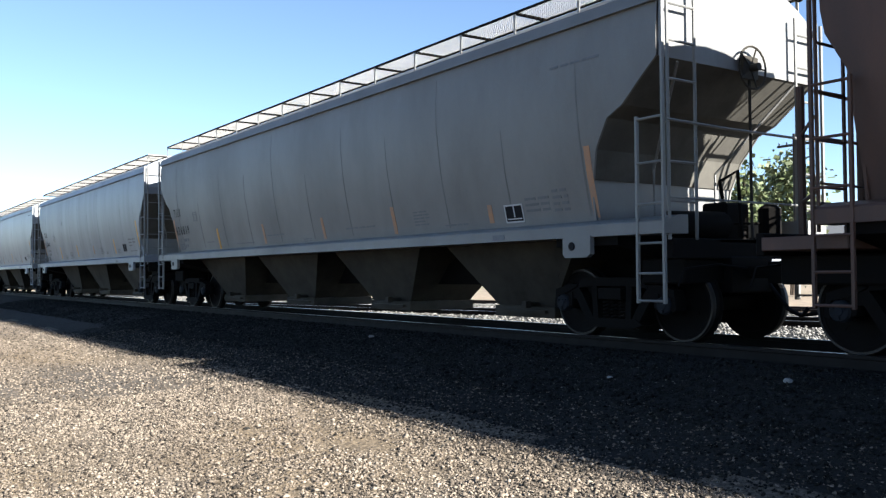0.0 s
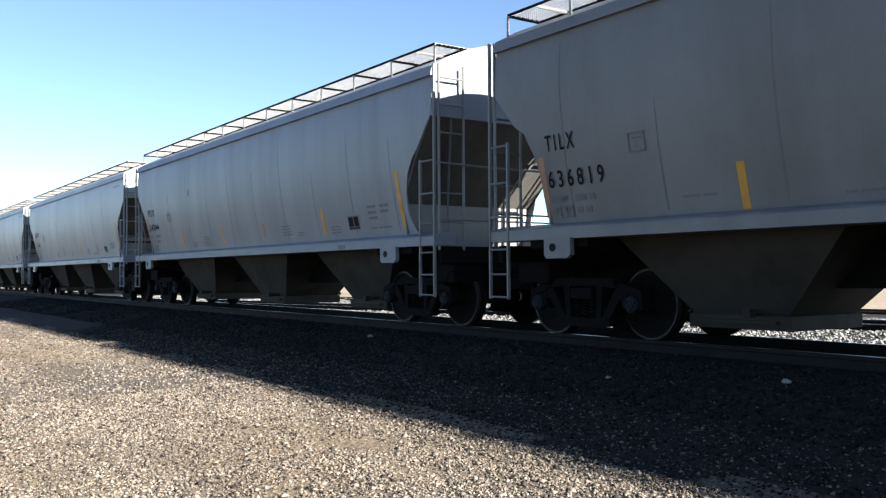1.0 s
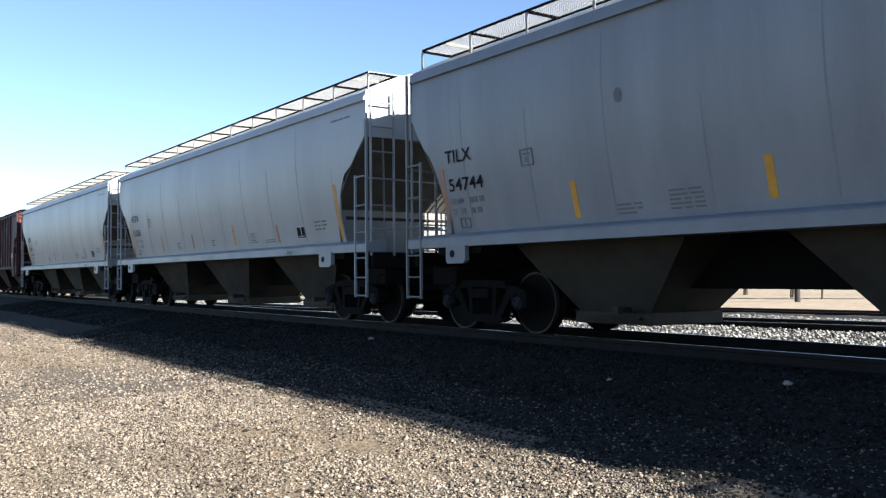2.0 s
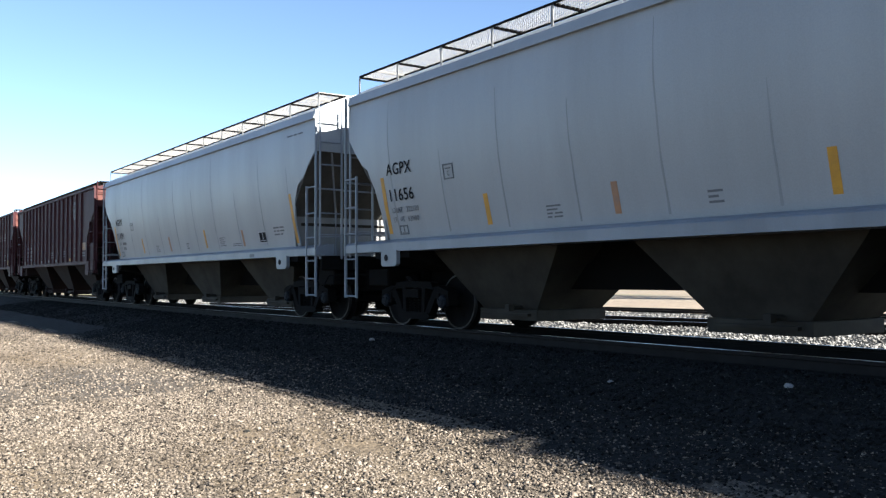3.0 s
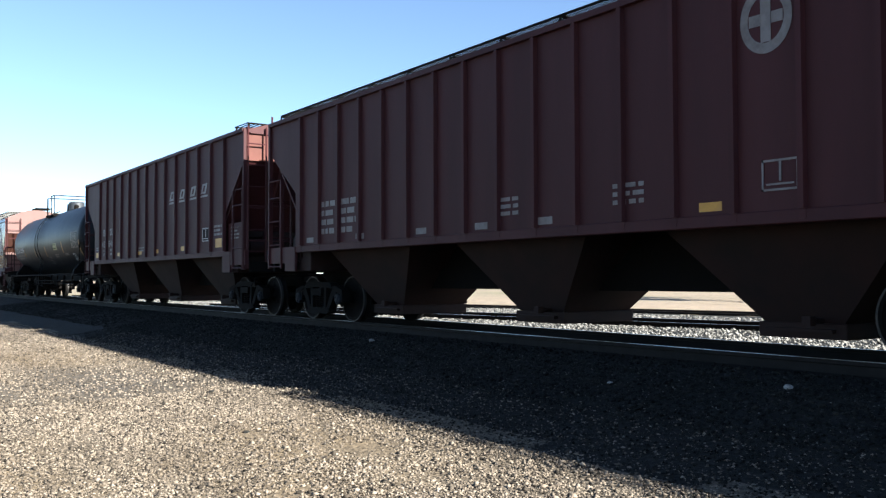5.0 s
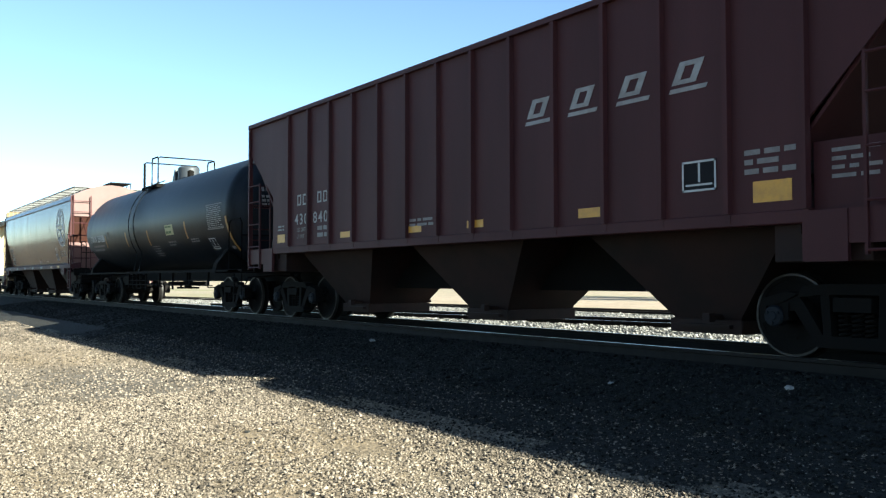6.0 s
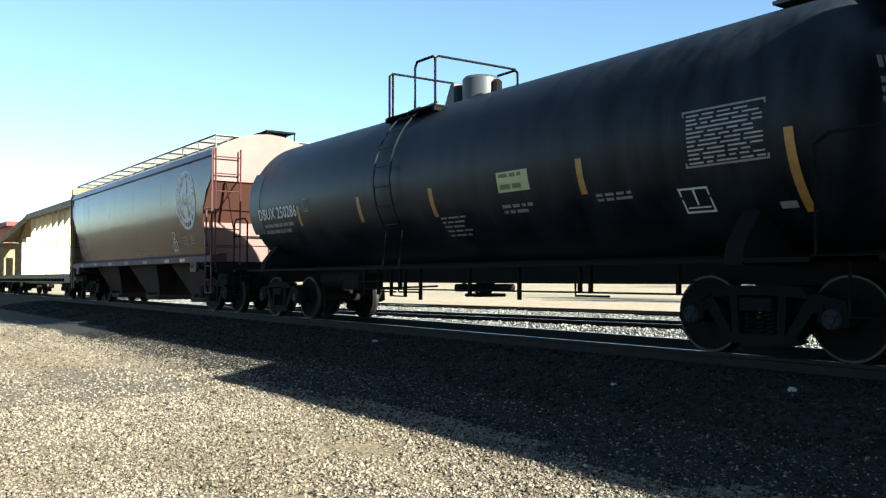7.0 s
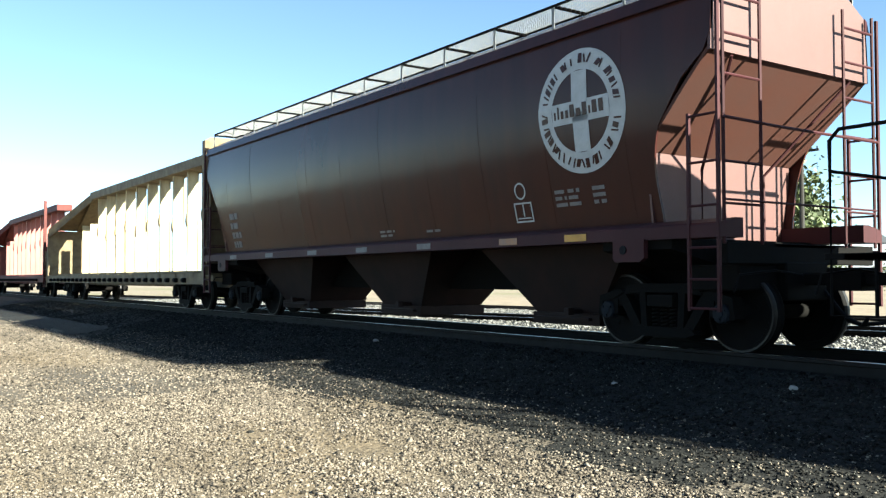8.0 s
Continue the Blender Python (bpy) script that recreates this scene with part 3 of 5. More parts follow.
    for s in (-1, 1):
        # end sheet, slope sheet and bolster web
        bm = B()
        out = [(y, z) for y, z in zip(ys, rz)] + [(bulge(3.8), 3.8), (bulge(3.38), 3.38), (-bulge(3.38), 3.38), (-bulge(3.8), 3.8)]
        prism(bm, out, "x", min(s * e, s * (e - 0.04)), max(s * e, s * (e - 0.04)))
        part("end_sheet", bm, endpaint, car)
        bm = B()
        rows = []
        for z in (3.38, 3.14, 2.90, 2.78, 2.66, 2.54, 2.42, 2.2, 2.05):
            x = float(np.interp(z, zz, xx)) - 0.012
            if straight:    # one plane from the end sheet down to the bolster web
                z = 3.40 - (3.40 - straight) * (3.38 - z) / 1.33
                x = e - 0.012 - (e - min(xx) + 0.09) * (3.40 - z) / (3.40 - straight)
            x = x if s > 0 else e - 0.012 - 0.7 * (e - 0.012 - x)
            w = bulge(z) - 0.012
            rows.append([(s * x, -w, z), (s * x, 0, z), (s * x, w, z)])
        slab(bm, rows, (-s * 0.03, 0, 0.03))
        part("slope_sheet", bm, slope or SLOPE_GREY, car)
        bm = B()
        rows = [[(s * (e - 1.3 - k), -1.22 + 0.3 * k, 2.0 - k), (s * (e - 1.3 - k), 1.22 - 0.3 * k, 2.0 - k)] for k in (0.0, 0.4, 0.8, 1.2)]
        slab(bm, rows, (-s * 0.03, 0, 0.03))
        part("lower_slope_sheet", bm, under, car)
        bm = B()
        x = float(np.interp(2.0, zz, xx)) - (0.11 if straight else 0.02)
        x = x if s > 0 else e - 0.7 * (e - x)
        prism(bm, [(-1.3, 1.26), (1.3, 1.26), (1.38, 2.0), (1.42, straight + 0.05 if straight else 2.12), (-1.42, straight + 0.05 if straight else 2.12), (-1.38, 2.0)], "x", min(s * x, s * (x - 0.03)), max(s * x, s * (x - 0.03)))
        # Pale cars get a darker web: shade of the car gap put into colour.
        part("bolster_web", bm, GREY_OLD if paint in (GREY_NEW, GREY_MID) else endpaint, car)
        # end posts, crossbar and handrails
        for y in (-0.62, 0.62):
            bm = B()
            tube(bm, [(s * (e - 0.9), y, 1.24), (s * (e - 0.9), y, 2.2), (s * (e - 0.02), y * 1.9, 3.36)], 0.02, 6)
            part("end_post", bm, post, car)
        bm = B()
        tube(bm, [(s * (e + 0.12), -1.55, 2.62), (s * (e + 0.12), -0.5, 2.60), (s * (e + 0.12), 1.55, 2.60)], 0.018, 6)
        tube(bm, [(s * (e + 0.12), -1.5, 1.72), (s * (e + 0.12), 1.5, 1.72)], 0.014, 6)
        part("end_handrail", bm, post, car)
        # platform
        bm = B()
        box(bm, min(s * (e - 1.0), s * (e + 0.1)), max(s * (e - 1.0), s * (e + 0.1)), -0.6, 0.6, 1.22, 1.25)
        part("end_platform", bm, IRON, car)
        if not straight:
            bm = B()
            lathe(bm, [(-0.55, 0.0), (-0.52, 0.17), (0.5, 0.19), (0.55, 0.0)], "y", 16, at=(s * (e - 0.5), -0.3, 1.46))
            part("air_reservoir", bm, IRON, car, smooth=True)
        for y in (-1.0, 1.0):
            q = y
            # corner ladder: full height outer stile, short inner stile
            ladder(car, "side_ladder", s * (e - 0.30), s * (e + 0.10), q * 1.60, q * 1.60, 0.50, 4.18,
                   [0.53, 0.85, 1.20, 1.66, 2.14, 2.66], post, tops=(2.70, 4.18))
            ladder(car, "end_ladder", s * (e + 0.10), s * (e + 0.10), q * 1.50, q * ladder_in, 1.24, 4.2,
                   [1.68, 2.14, 2.62, 3.10, 3.55, 3.98], post, flat=False)
        bm = B()
        xs = sorted((s * (e - 0.75), s * (e + 0.12 + ext)))
        box(bm, xs[0], xs[1], -0.42, 0.42, 0.60, 1.05, 0.02)
        box(bm, xs[0] + 0.1, xs[1] - 0.1, -1.15, -0.42, 0.72, 1.02, 0.02)
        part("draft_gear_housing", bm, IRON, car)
        if s > 0 and brake:
            bm = B()
            box(bm, e - 0.85, e - 0.45, 0.25, 0.75, 1.25, 1.78, 0.03)
            lathe(bm, [(1.25, 0.15), (1.70, 0.15), (1.76, 0.08)], "z", 12, at=(e - 0.28, 0.95, 0))
            tube(bm, [(e - 0.6, 0.4, 1.75), (e - 0.5, 0.2, 2.05), (e - 0.15, 0.1, 2.15), (e - 0.1, 0.1, 1.3)], 0.025, 6)
            tube(bm, [(e - 0.9, -0.9, 1.4), (e - 0.5, 0.3, 1.5), (e - 0.3, 0.9, 1.5), (e - 0.25, 1.3, 1.3)], 0.02, 6)
            part("brake_valve", bm, IRON, car, "dark brake valve with pipes on the end platform")
        coupler(car, s * (e + 0.05 + ext), s)
        if ext:
            xs = sorted((s * (e - 0.2), s * (e + ext)))
            bm = B()
            box(bm, xs[0], xs[1], -1.5, 1.5, 1.07, 1.21, 0.01)
            part("end_platform", bm, paint, car)
            for y in (-0.6, 0.6):
                bm = B()
                tube(bm, [(s * (e + ext + 0.1), y, 1.1), (s * (e + ext + 0.1), y, 2.9)], 0.045, 8)
                part("end_post", bm, paint, car)
            for z in (2.36, 1.62):
                bm = B()
                tube(bm, [(s * (e + 0.1), -1.55, z), (s * (e + ext + 0.1), -0.6, z), (s * (e + ext + 0.1), 0.6, z)], 0.02, 6)
                part("platform_handrail", bm, paint, car)
    if brake:
        brake_wheel(car, e + 0.1, 0.1, brake, 1, under)
        bm = B()
        box(bm, e + 0.02, e + 0.08, -0.05, 0.25, brake - 0.15, brake + 0.15, 0.01)
        tube(bm, [(e + 0.05, 0.1, brake - 0.1), (e + 0.05, 0.1, 1.25)], 0.02)
        part("brake_gear_box", bm, under, car)
    centre_sill(car, half + 0.05 + ext, under)
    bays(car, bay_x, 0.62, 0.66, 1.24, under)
    wh = walk_half or e - 0.12
    roof_walk(car, wh, 4.585, 1.42, 0.82, walk_mat, post=walk_mat, drop=0.36)
    for s in (-1, 1):
        truck(car, mid + s * tc)
        bm = B()
        xb = mid + s * tc
        prism(bm, [(-1.52, 1.33), (-1.52, 1.20), (-0.5, 0.98), (0.5, 0.98), (1.52, 1.20), (1.52, 1.33)], "x", xb - 0.55, xb + 0.55)
        part("body_bolster", bm, IRON, car)
    return car


def grey_marks(car, mark, number, strips, panel, code, writing, framed=True, space=1.06, plate="C", weights=()):
    """Lettering, strips and stencils of a grey hopper, near side."""
    words(car, mark[0], mark[1], mark[2], mark[3], mark[4], INK, bulge, space=space)
    words(car, number[0], number[1], number[2], number[3], number[4], INK, bulge, space=space)
    x, z = number[1], number[2]
    words(car, "LD LMT", x, z - 0.20, 0.085, 0.32, FADED, bulge)
    words(car, "LT", x, z - 0.36, 0.085, 0.10, FADED, bulge)
    words(car, "WT", x + 0.20, z - 0.36, 0.085, 0.14, FADED, bulge)
    for k in (0, 1):
        if weights:
            words(car, weights[k], x + 0.45, z - 0.20 - 0.16 * k, 0.085, 0.38 - 0.05 * k, FADED, bulge)
        else:
            bars(car, x + 0.45, z - 0.20 - 0.16 * k, 0.36, 1, 0.12, FADED, bulge, gap=0.7, seed=3 + k)
    panel_box(car, x + 0.12, 1.60, 0.26, 0.16, bulge, FADED)
    panel_box(car, code[0], code[1], 0.27, 0.24, bulge, FADED, name="car_code_panel", letter=plate)
    for xs, z0, z1, m in strips:
        patch(car, "reflective_strip", xs, z0, 0.105, z1 - z0, m, bulge)
    panel_box(car, panel[0], panel[1], 0.41, 0.26, bulge, WHITE if framed else FADED, INK)
    for k, (xw, zw, w, rows, h) in enumerate(writing):
        bars(car, xw, zw, w, rows, h, FADED, bulge, gap=0.45, seed=20 + k)
    patch(car, "builder_plate", panel[0] + 0.04, 1.33, 0.26, 0.075, FADED, lambda z: 1.602)

# ---------------------------------------------------------------- covered hoppers with straight ribbed sides


def ribbed_hopper(u, half, tc, paint, under, endpaint, label, ztop=4.33, zs=1.54, rib0=6.4, step=0.873, mid=0.0, side_walk=False, ribs=None):
    car = thing("covered_hopper_car", label, "railway car", u)
    e = half
    a = e - 1.23       # foot of the end gusset
    zc, zf = ztop - 0.66, 2.42
    for s in (-1, 1):
        bm = B()
        outline = [(-e, ztop), (-e, zc), (-a, zf + 0.2), (-a, zs), (a, zs), (a, zf), (e, zc), (e, ztop)]
        prism(bm, outline, "y", s * 1.52, s * 1.55)
        side = part("side_sheet", bm, paint, car)
        bm = B()
        prism(bm, [(-0.045, s * 1.545), (0.045, s * 1.545), (0.032, s * 1.615), (-0.032, s * 1.615)], "z", zs, ztop - 0.02)
        me = finish(bm, "side_rib", paint)
        bm = B()
        box(bm, -0.035, 0.035, s * 1.55 - 0.03, s * 1.55 + 0.07, zs - 0.10, zs + 0.01)
        clip = finish(bm, "rib_foot", paint)
        first, last = ribs or (mid - rib0, mid + rib0)
        n = int(round((last - first) / step))
        for k in range(n + 1):
            x = first + (last - first) * k / n
            rib = part("side_rib", me, paint, side, at=pose(x, 0, 0))
            part("rib_foot", clip, paint, side, at=pose(x, 0, 0))
        bm = B()
        prism(bm, [(s * 1.50, ztop - 0.06), (s * 1.62, ztop - 0.06), (s * 1.62, ztop + 0.02), (s * 1.50, ztop + 0.05)], "x", -e, e)
        part("eave_angle", bm, paint, car)
        bm = B()
        box(bm, -a, a, min(s * 1.45, s * 1.575), max(s * 1.45, s * 1.575), zs - 0.14, zs, 0.01)
        part("side_sill", bm, paint, car)
        for q in (-1, 1):
            bm = B()
            x0, x1 = q * (a - 0.05), q * (a + 0.42)
            prism(bm, [(x0, zs - 0.02), (x1, zs - 0.02), (x1, 1.02), (x0, 1.02)], "y", s * 1.54, s * 1.592)
            part("jacking_pad", bm, paint, car)
            bm = B()
            box(bm, min(q * a, q * (e + 0.1)), max(q * a, q * (e + 0.1)), min(s * 1.50, s * 1.58), max(s * 1.50, s * 1.58), 1.19, zs - 0.02)
            part("end_side_sill", bm, paint, car)
            if q > 0:
                bm = B()
                box(bm, a + 0.01, e - 0.05, min(s * 1.44, s * 1.47), max(s * 1.44, s * 1.47), zs - 0.02, 2.2)
                part("shear_plate", bm, paint, car)
            bm = B()
            box(bm, q * e - 0.035, q * e + 0.035, min(s * 1.52, s * 1.60), max(s * 1.52, s * 1.60), 1.08, ztop)
            part("corner_post", bm, paint, car)
            ladder(car, "side_ladder", q * (e - 0.62), q * (e - 0.03), s * 1.60, s * 1.60, 1.08, 3.0, [1.12, 1.58, 2.08, 2.58, 2.95], paint, tops=(2.98, 3.0))
            ladder(car, "end_ladder", q * (e + 0.06), q * (e + 0.06), s * 1.5, s * 1.05, 1.1, 4.4, [1.5, 2.0, 2.5, 3.0, 3.5, 4.0], paint, flat=False)
    bm = B()
    prism(bm, [(-1.54, ztop), (-0.9, ztop + 0.18), (-0.4, ztop + 0.24), (0.4, ztop + 0.24), (0.9, ztop + 0.18), (1.54, ztop), (1.4, ztop - 0.08), (-1.4, ztop - 0.08)], "x", -e, e)
    part("roof", bm, paint, car)
    for s in (-1, 1):
        bm = B()
        out = [(-1.52, zc - 0.05), (-1.52, ztop), (-0.9, ztop + 0.17), (0.9, ztop + 0.17), (1.52, ztop), (1.52, zc - 0.05)]
        prism(bm, out, "x", min(s * (e - 0.06), s * (e - 0.10)), max(s * (e - 0.06), s * (e - 0.10)))
        part("end_sheet", bm, endpaint, car)
        bm = B()
        x0 = e - 0.1
        rows = []
        for i in range(7):
            z = zc - 0.05 - (zc - 1.45) * i / 6
            x = x0 - (zc - 0.05 - z) * 0.86
            w = 1.5 if z > 1.6 else 1.5 - (1.6 - z) * 0.8
            rows.append([(s * x, -w, z), (s * x, 0, z), (s * x, w, z)])
        slab(bm, rows, (-s * 0.03, 0, 0.03))
        part("slope_sheet", bm, paint, car)
        for y in (-0.62, 0.62):
            bm = B()
            box(bm, s * (e - 0.02) - 0.05, s * (e - 0.02) + 0.05, y - 0.04, y + 0.04, 1.2, 3.6)
            part("end_post", bm, paint, car)
            bm = B()
            prism(bm, [(s * (e - 1.5), 1.25), (s * (e - 1.4), 1.25), (s * (e - 0.02), 3.3), (s * (e - 0.10), 3.4)], "y", y - 0.03, y + 0.03)
            part("end_brace", bm, paint, car)
        bm = B()
        x = e - 1.35
        prism(bm, [(-1.5, 1.3), (1.5, 1.3), (1.5, 2.05), (-1.5, 2.05)], "x", min(s * x, s * (x - 0.03)), max(s * x, s * (x - 0.03)))
        part("bolster_web", bm, under, car)
        bm = B()
        tube(bm, [(s * (e + 0.06), -1.5, 2.55), (s * (e + 0.06), 1.5, 2.55)], 0.018, 6)
        part("end_handrail", bm, paint, car)
        bm = B()
        tube(bm, [(s * (e + 0.06), -1.5, 1.75), (s * (e + 0.06), 1.5, 1.75)], 0.018, 6)
        part("end_handrail", bm, paint, car)
        bm = B()
        lathe(bm, [(-0.5, 0.0), (-0.47, 0.2), (0.45, 0.2), (0.5, 0.0)], "y", 16, at=(s * (e - 0.62), -0.75, 1.62))
        part("air_reservoir", bm, under, car, smooth=True)
        bm = B()
        box(bm, min(s * (e - 1.3), s * (e + 0.05)), max(s * (e - 1.3), s * (e + 0.05)), -1.5, 1.5, 1.20, 1.26)
        part("end_platform", bm, under, car)
        coupler(car, s * (e + 0.05), s)
    centre_sill(car, half + 0.05, under)
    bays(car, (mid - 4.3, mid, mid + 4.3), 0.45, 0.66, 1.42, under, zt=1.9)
    roof_walk(car, e - 0.1, ztop + 0.30, 0.62, 0.22, IRON, post=IRON, drop=0.1, brackets=False)
    if side_walk:
        roof_walk(car, e - 0.1, ztop + 0.22, 1.36, 0.90, IRON, post=IRON, drop=0.2)
    for s in (-1, 1):
        bm = B()
        xb = mid + s * tc
        box(bm, xb - 0.62, xb + 0.42, -1.46, 1.46, 1.02, zs - 0.10, 0.01)
        part("body_bolster", bm, under, car)
    for s in (1,):
        bm = B()
        x0, x1 = sorted((s * (e - 0.1), s * (e - 0.85)))
        for k in range(9):
            y = -1.45 + 0.85 * k / 8
            box(bm, x0, x1, y - 0.008, y + 0.008, ztop + 0.16, ztop + 0.18)
        for x in (x0, x1):
            box(bm, x - 0.015, x + 0.015, -1.46, -0.6, ztop + 0.15, ztop + 0.185)
            box(bm, x - 0.015, x + 0.015, -1.44, -1.40, ztop - 0.02, ztop + 0.16)
        tagged(part("corner_walk", bm, IRON, car), kind="stuff")
    for s in (-1, 1):
        truck(car, mid + s * tc)
    return car


def disc(car, x, z, r, material, side, lift, squash=1.0, inner=0.0, name="round_emblem", parent=None):
    bm = B()
    n = 48
    o, i = [], []
    for k in range(n):
        a = 2 * math.pi * k / n
        zz = z + r * math.sin(a)
        o.append(bm.verts.new((x + squash * r * math.cos(a), -(side(zz) + lift), zz)))
        zi = z + inner * math.sin(a)
        i.append(bm.verts.new((x + squash * inner * math.cos(a), -(side(zi) + lift), zi)))
    for k in range(n):
        bm.faces.new((o[k], o[(k + 1) % n], i[(k + 1) % n], i[k]))
    if not inner:
        bmesh.ops.remove_doubles(bm, verts=bm.verts, dist=1e-5)
    return part(name, bm, material, parent or car)


# ---------------------------------------------------------------- tank car


def tank_car(u):
    car = thing("tank_car", "black cylindrical tank car with scuffed paint, top platform and railings", "railway car", u)
    zc, r, e = 2.60, 1.46, 7.55
    bm = B()
    prof = [(-(e + 0.1) + 0.72 * (1 - math.cos(math.pi / 2 * k / 8)), max(0.0, r * math.sin(math.pi / 2 * k / 8))) for k in range(9)]
    body = prof + [(-2.4, r), (2.4, r)] + [(-s, q) for s, q in prof[::-1]]
    lathe(bm, body, "x", 56, at=(0, 0, zc))
    shell = part("tank_shell", bm, BLACK, car, smooth=True)

    def tside(z):
        return math.sqrt(max(0.02, r * r - (z - zc) ** 2))
    # ladder over the side, as a pair of curved stiles
    lad_b = B()
    for x in (-1.25, -0.70):
        pts = [(x, -(r + 0.09) * math.cos(radians(a)), zc + (r + 0.09) * math.sin(radians(a))) for a in range(-35, 76, 8)]
        tube(lad_b, [(x, -1.35, 1.1)] + pts, 0.019, 6)
    lad = part("side_ladder", lad_b, BLACK, car)
    for a in range(-30, 70, 13):
        bm = B()
        y, z = -(r + 0.09) * math.cos(radians(a)), zc + (r + 0.09) * math.sin(radians(a))
        tube(bm, [(-1.25, y, z), (-0.70, y, z)], 0.012, 5)
        part("rung", bm, BLACK, lad)
    # top platform, rails, dome
    zt = zc + r - 0.18
    bm = B()
    for y in (-0.7, 0.7):
        box(bm, -1.8, -0.15, y - 0.26, y + 0.26, zt - 0.03, zt)
    for x in (-1.76, -1.0, -0.2):
        box(bm, x - 0.035, x + 0.035, -0.98, 0.98, zt - 0.10, zt - 0.02)
    plat = part("top_platform", bm, IRON, car)
    top = zt + 0.86
    for s in (-1, 1):
        bm = B()
        tube(bm, [(-0.86, s * 0.92, zt), (-0.86, s * 0.92, top - 0.1), (-0.80, s * 0.92, top), (-0.28, s * 0.92, top), (-0.22, s * 0.92, top - 0.06), (-0.22, s * 0.92, zt)], 0.024, 7)
        part("platform_railing", bm, IRON, plat)
    for x, h in ((-0.22, top), (-1.74, top - 0.02)):
        bm = B()
        tube(bm, [(x, -0.92, zt), (x, -0.92, h - 0.05), (x, -0.85, h), (x, 0.85, h), (x, 0.92, h - 0.05), (x, 0.92, zt)], 0.022, 7)
        part("platform_railing", bm, IRON, plat)
    bm = B()
    tube(bm, [(-1.62, -0.92, zt), (-1.62, -0.92, top - 0.04)], 0.022, 6)
    part("platform_post", bm, IRON, plat)
    bm = B()
    lathe(bm, [(zc + r - 0.1, 0.34), (zc + r + 0.36, 0.34), (zc + r + 0.41, 0.30), (zc + r + 0.43, 0.0)], "z", 28, at=(-0.18, 0.05, 0))
    dome = part("protective_housing", bm, BLACK_NEW, car, smooth=True)
    bm = B()
    prism(bm, [(-0.92, zc + r - 0.06), (-0.6, zc + r - 0.06), (-0.6, zc + r + 0.36), (-0.70, zc + r + 0.36)], "y", -0.25, 0.35)
    part("housing_cover", bm, BLACK_NEW, dome)
    bm = B()
    lathe(bm, [(zc + r - 0.1, 0.1), (zc + r + 0.2, 0.1), (zc + r + 0.24, 0.05)], "z", 10, at=(0.45, -0.1, 0))
    lathe(bm, [(zc + r - 0.1, 0.07), (zc + r + 0.14, 0.07)], "z", 10, at=(0.7, 0.2, 0))
    part("relief_valve", bm, IRON, car)
    # frame: centre sill, bolster cradles, long side rail
    bm = B()
    box(bm, -8.15, 8.15, -0.27, 0.27, 0.80, 1.18)
    sill = part("centre_sill", bm, IRON, car)
    for s in (-1, 1):
        bm = B()
        box(bm, -7.9, 7.9, min(s * 1.36, s * 1.48), max(s * 1.36, s * 1.48), 1.04, 1.09)
        part("side_rail", bm, IRON, car, "thin dark running rail")
        bm = B()
        x = s * 6.3
        prism(bm, [(-1.5, 1.02), (1.5, 1.02), (1.45, 1.25), (1.15, 1.62), (0.7, 1.32), (0, 1.16), (-0.7, 1.32), (-1.15, 1.62), (-1.45, 1.25)], "x", x - 0.12, x + 0.12)
        part("bolster_cradle", bm, IRON, car)
        bm = B()
        box(bm, min(s * 7.2, s * 8.1), max(s * 7.2, s * 8.1), -1.48, 1.48, 1.04, 1.10)
        part("end_platform", bm, IRON, car)
        bm = B()
        tube(bm, [(s * 7.25, -1.46, 1.1), (s * 7.25, -1.46, 2.2), (s * 7.4, -1.46, 2.3), (s * 7.95, -1.46, 2.3), (s * 8.05, -1.46, 2.2), (s * 8.05, -1.46, 0.5), (s * 7.6, -1.46, 0.5), (s * 7.6, -1.46, 1.1)], 0.02, 6)
        tube(bm, [(s * 8.05, -1.46, 1.9), (s * 8.05, 1.46, 1.9)], 0.018, 6)
        part("corner_handrail", bm, IRON, car)
        coupler(car, s * 8.1, s)
    # cap plate over the leading end, with a flap down the head
    bm = B()
    zp = zc + r
    prism(bm, [(6.15, zp - 0.02), (6.15, zp + 0.025), (7.30, zp + 0.025), (7.72, zp - 0.30), (7.69, zp - 0.34), (7.28, zp - 0.02)], "y", -0.52, 0.52)
    part("top_pad", bm, BLACK_NEW, car)

    def head(y, z):
        q = min(1.0, math.hypot(y, z - zc) / r)
        return e + 0.1 - 0.72 * (1 - math.sqrt(1 - q * q)) + 0.012
    bm = B()
    rnd = random.Random(31)
    for z0, h in ((3.02, 0.13), (2.86, 0.06), (2.76, 0.06), (2.66, 0.06)):
        y = -0.74
        while y < 0.2:
            w = rnd.uniform(0.06, 0.14)
            slab(bm, [[(head(y, z0), y, z0), (head(y + w, z0), y + w, z0)], [(head(y, z0 + h), y, z0 + h), (head(y + w, z0 + h), y + w, z0 + h)]], (-0.006, 0, 0))
            y += w + (0.035 if rnd.random() < 0.75 else 0.12)
    tagged(part("head_writing", bm, DULLW, car), kind="stuff")
    bm = B()
    lathe(bm, [(1.16 - 0.55, 0.10), (1.16 - 0.42, 0.16), (1.16, 0.2)], "z", 14)
    tube(bm, [(-0.5, -0.2, 0.85), (0.2, -0.3, 0.62), (0.6, -0.2, 0.85)], 0.02)
    part("bottom_outlet", bm, IRON, car)
    for x in (-3.2, -2.4, 2.6):
        bm = B()
        tube(bm, [(x, -0.3, 0.8), (x, -0.3, 0.62), (x + 0.7, -0.3, 0.62)], 0.018)
        part("brake_rod", bm, IRON, car)
    bm = B()
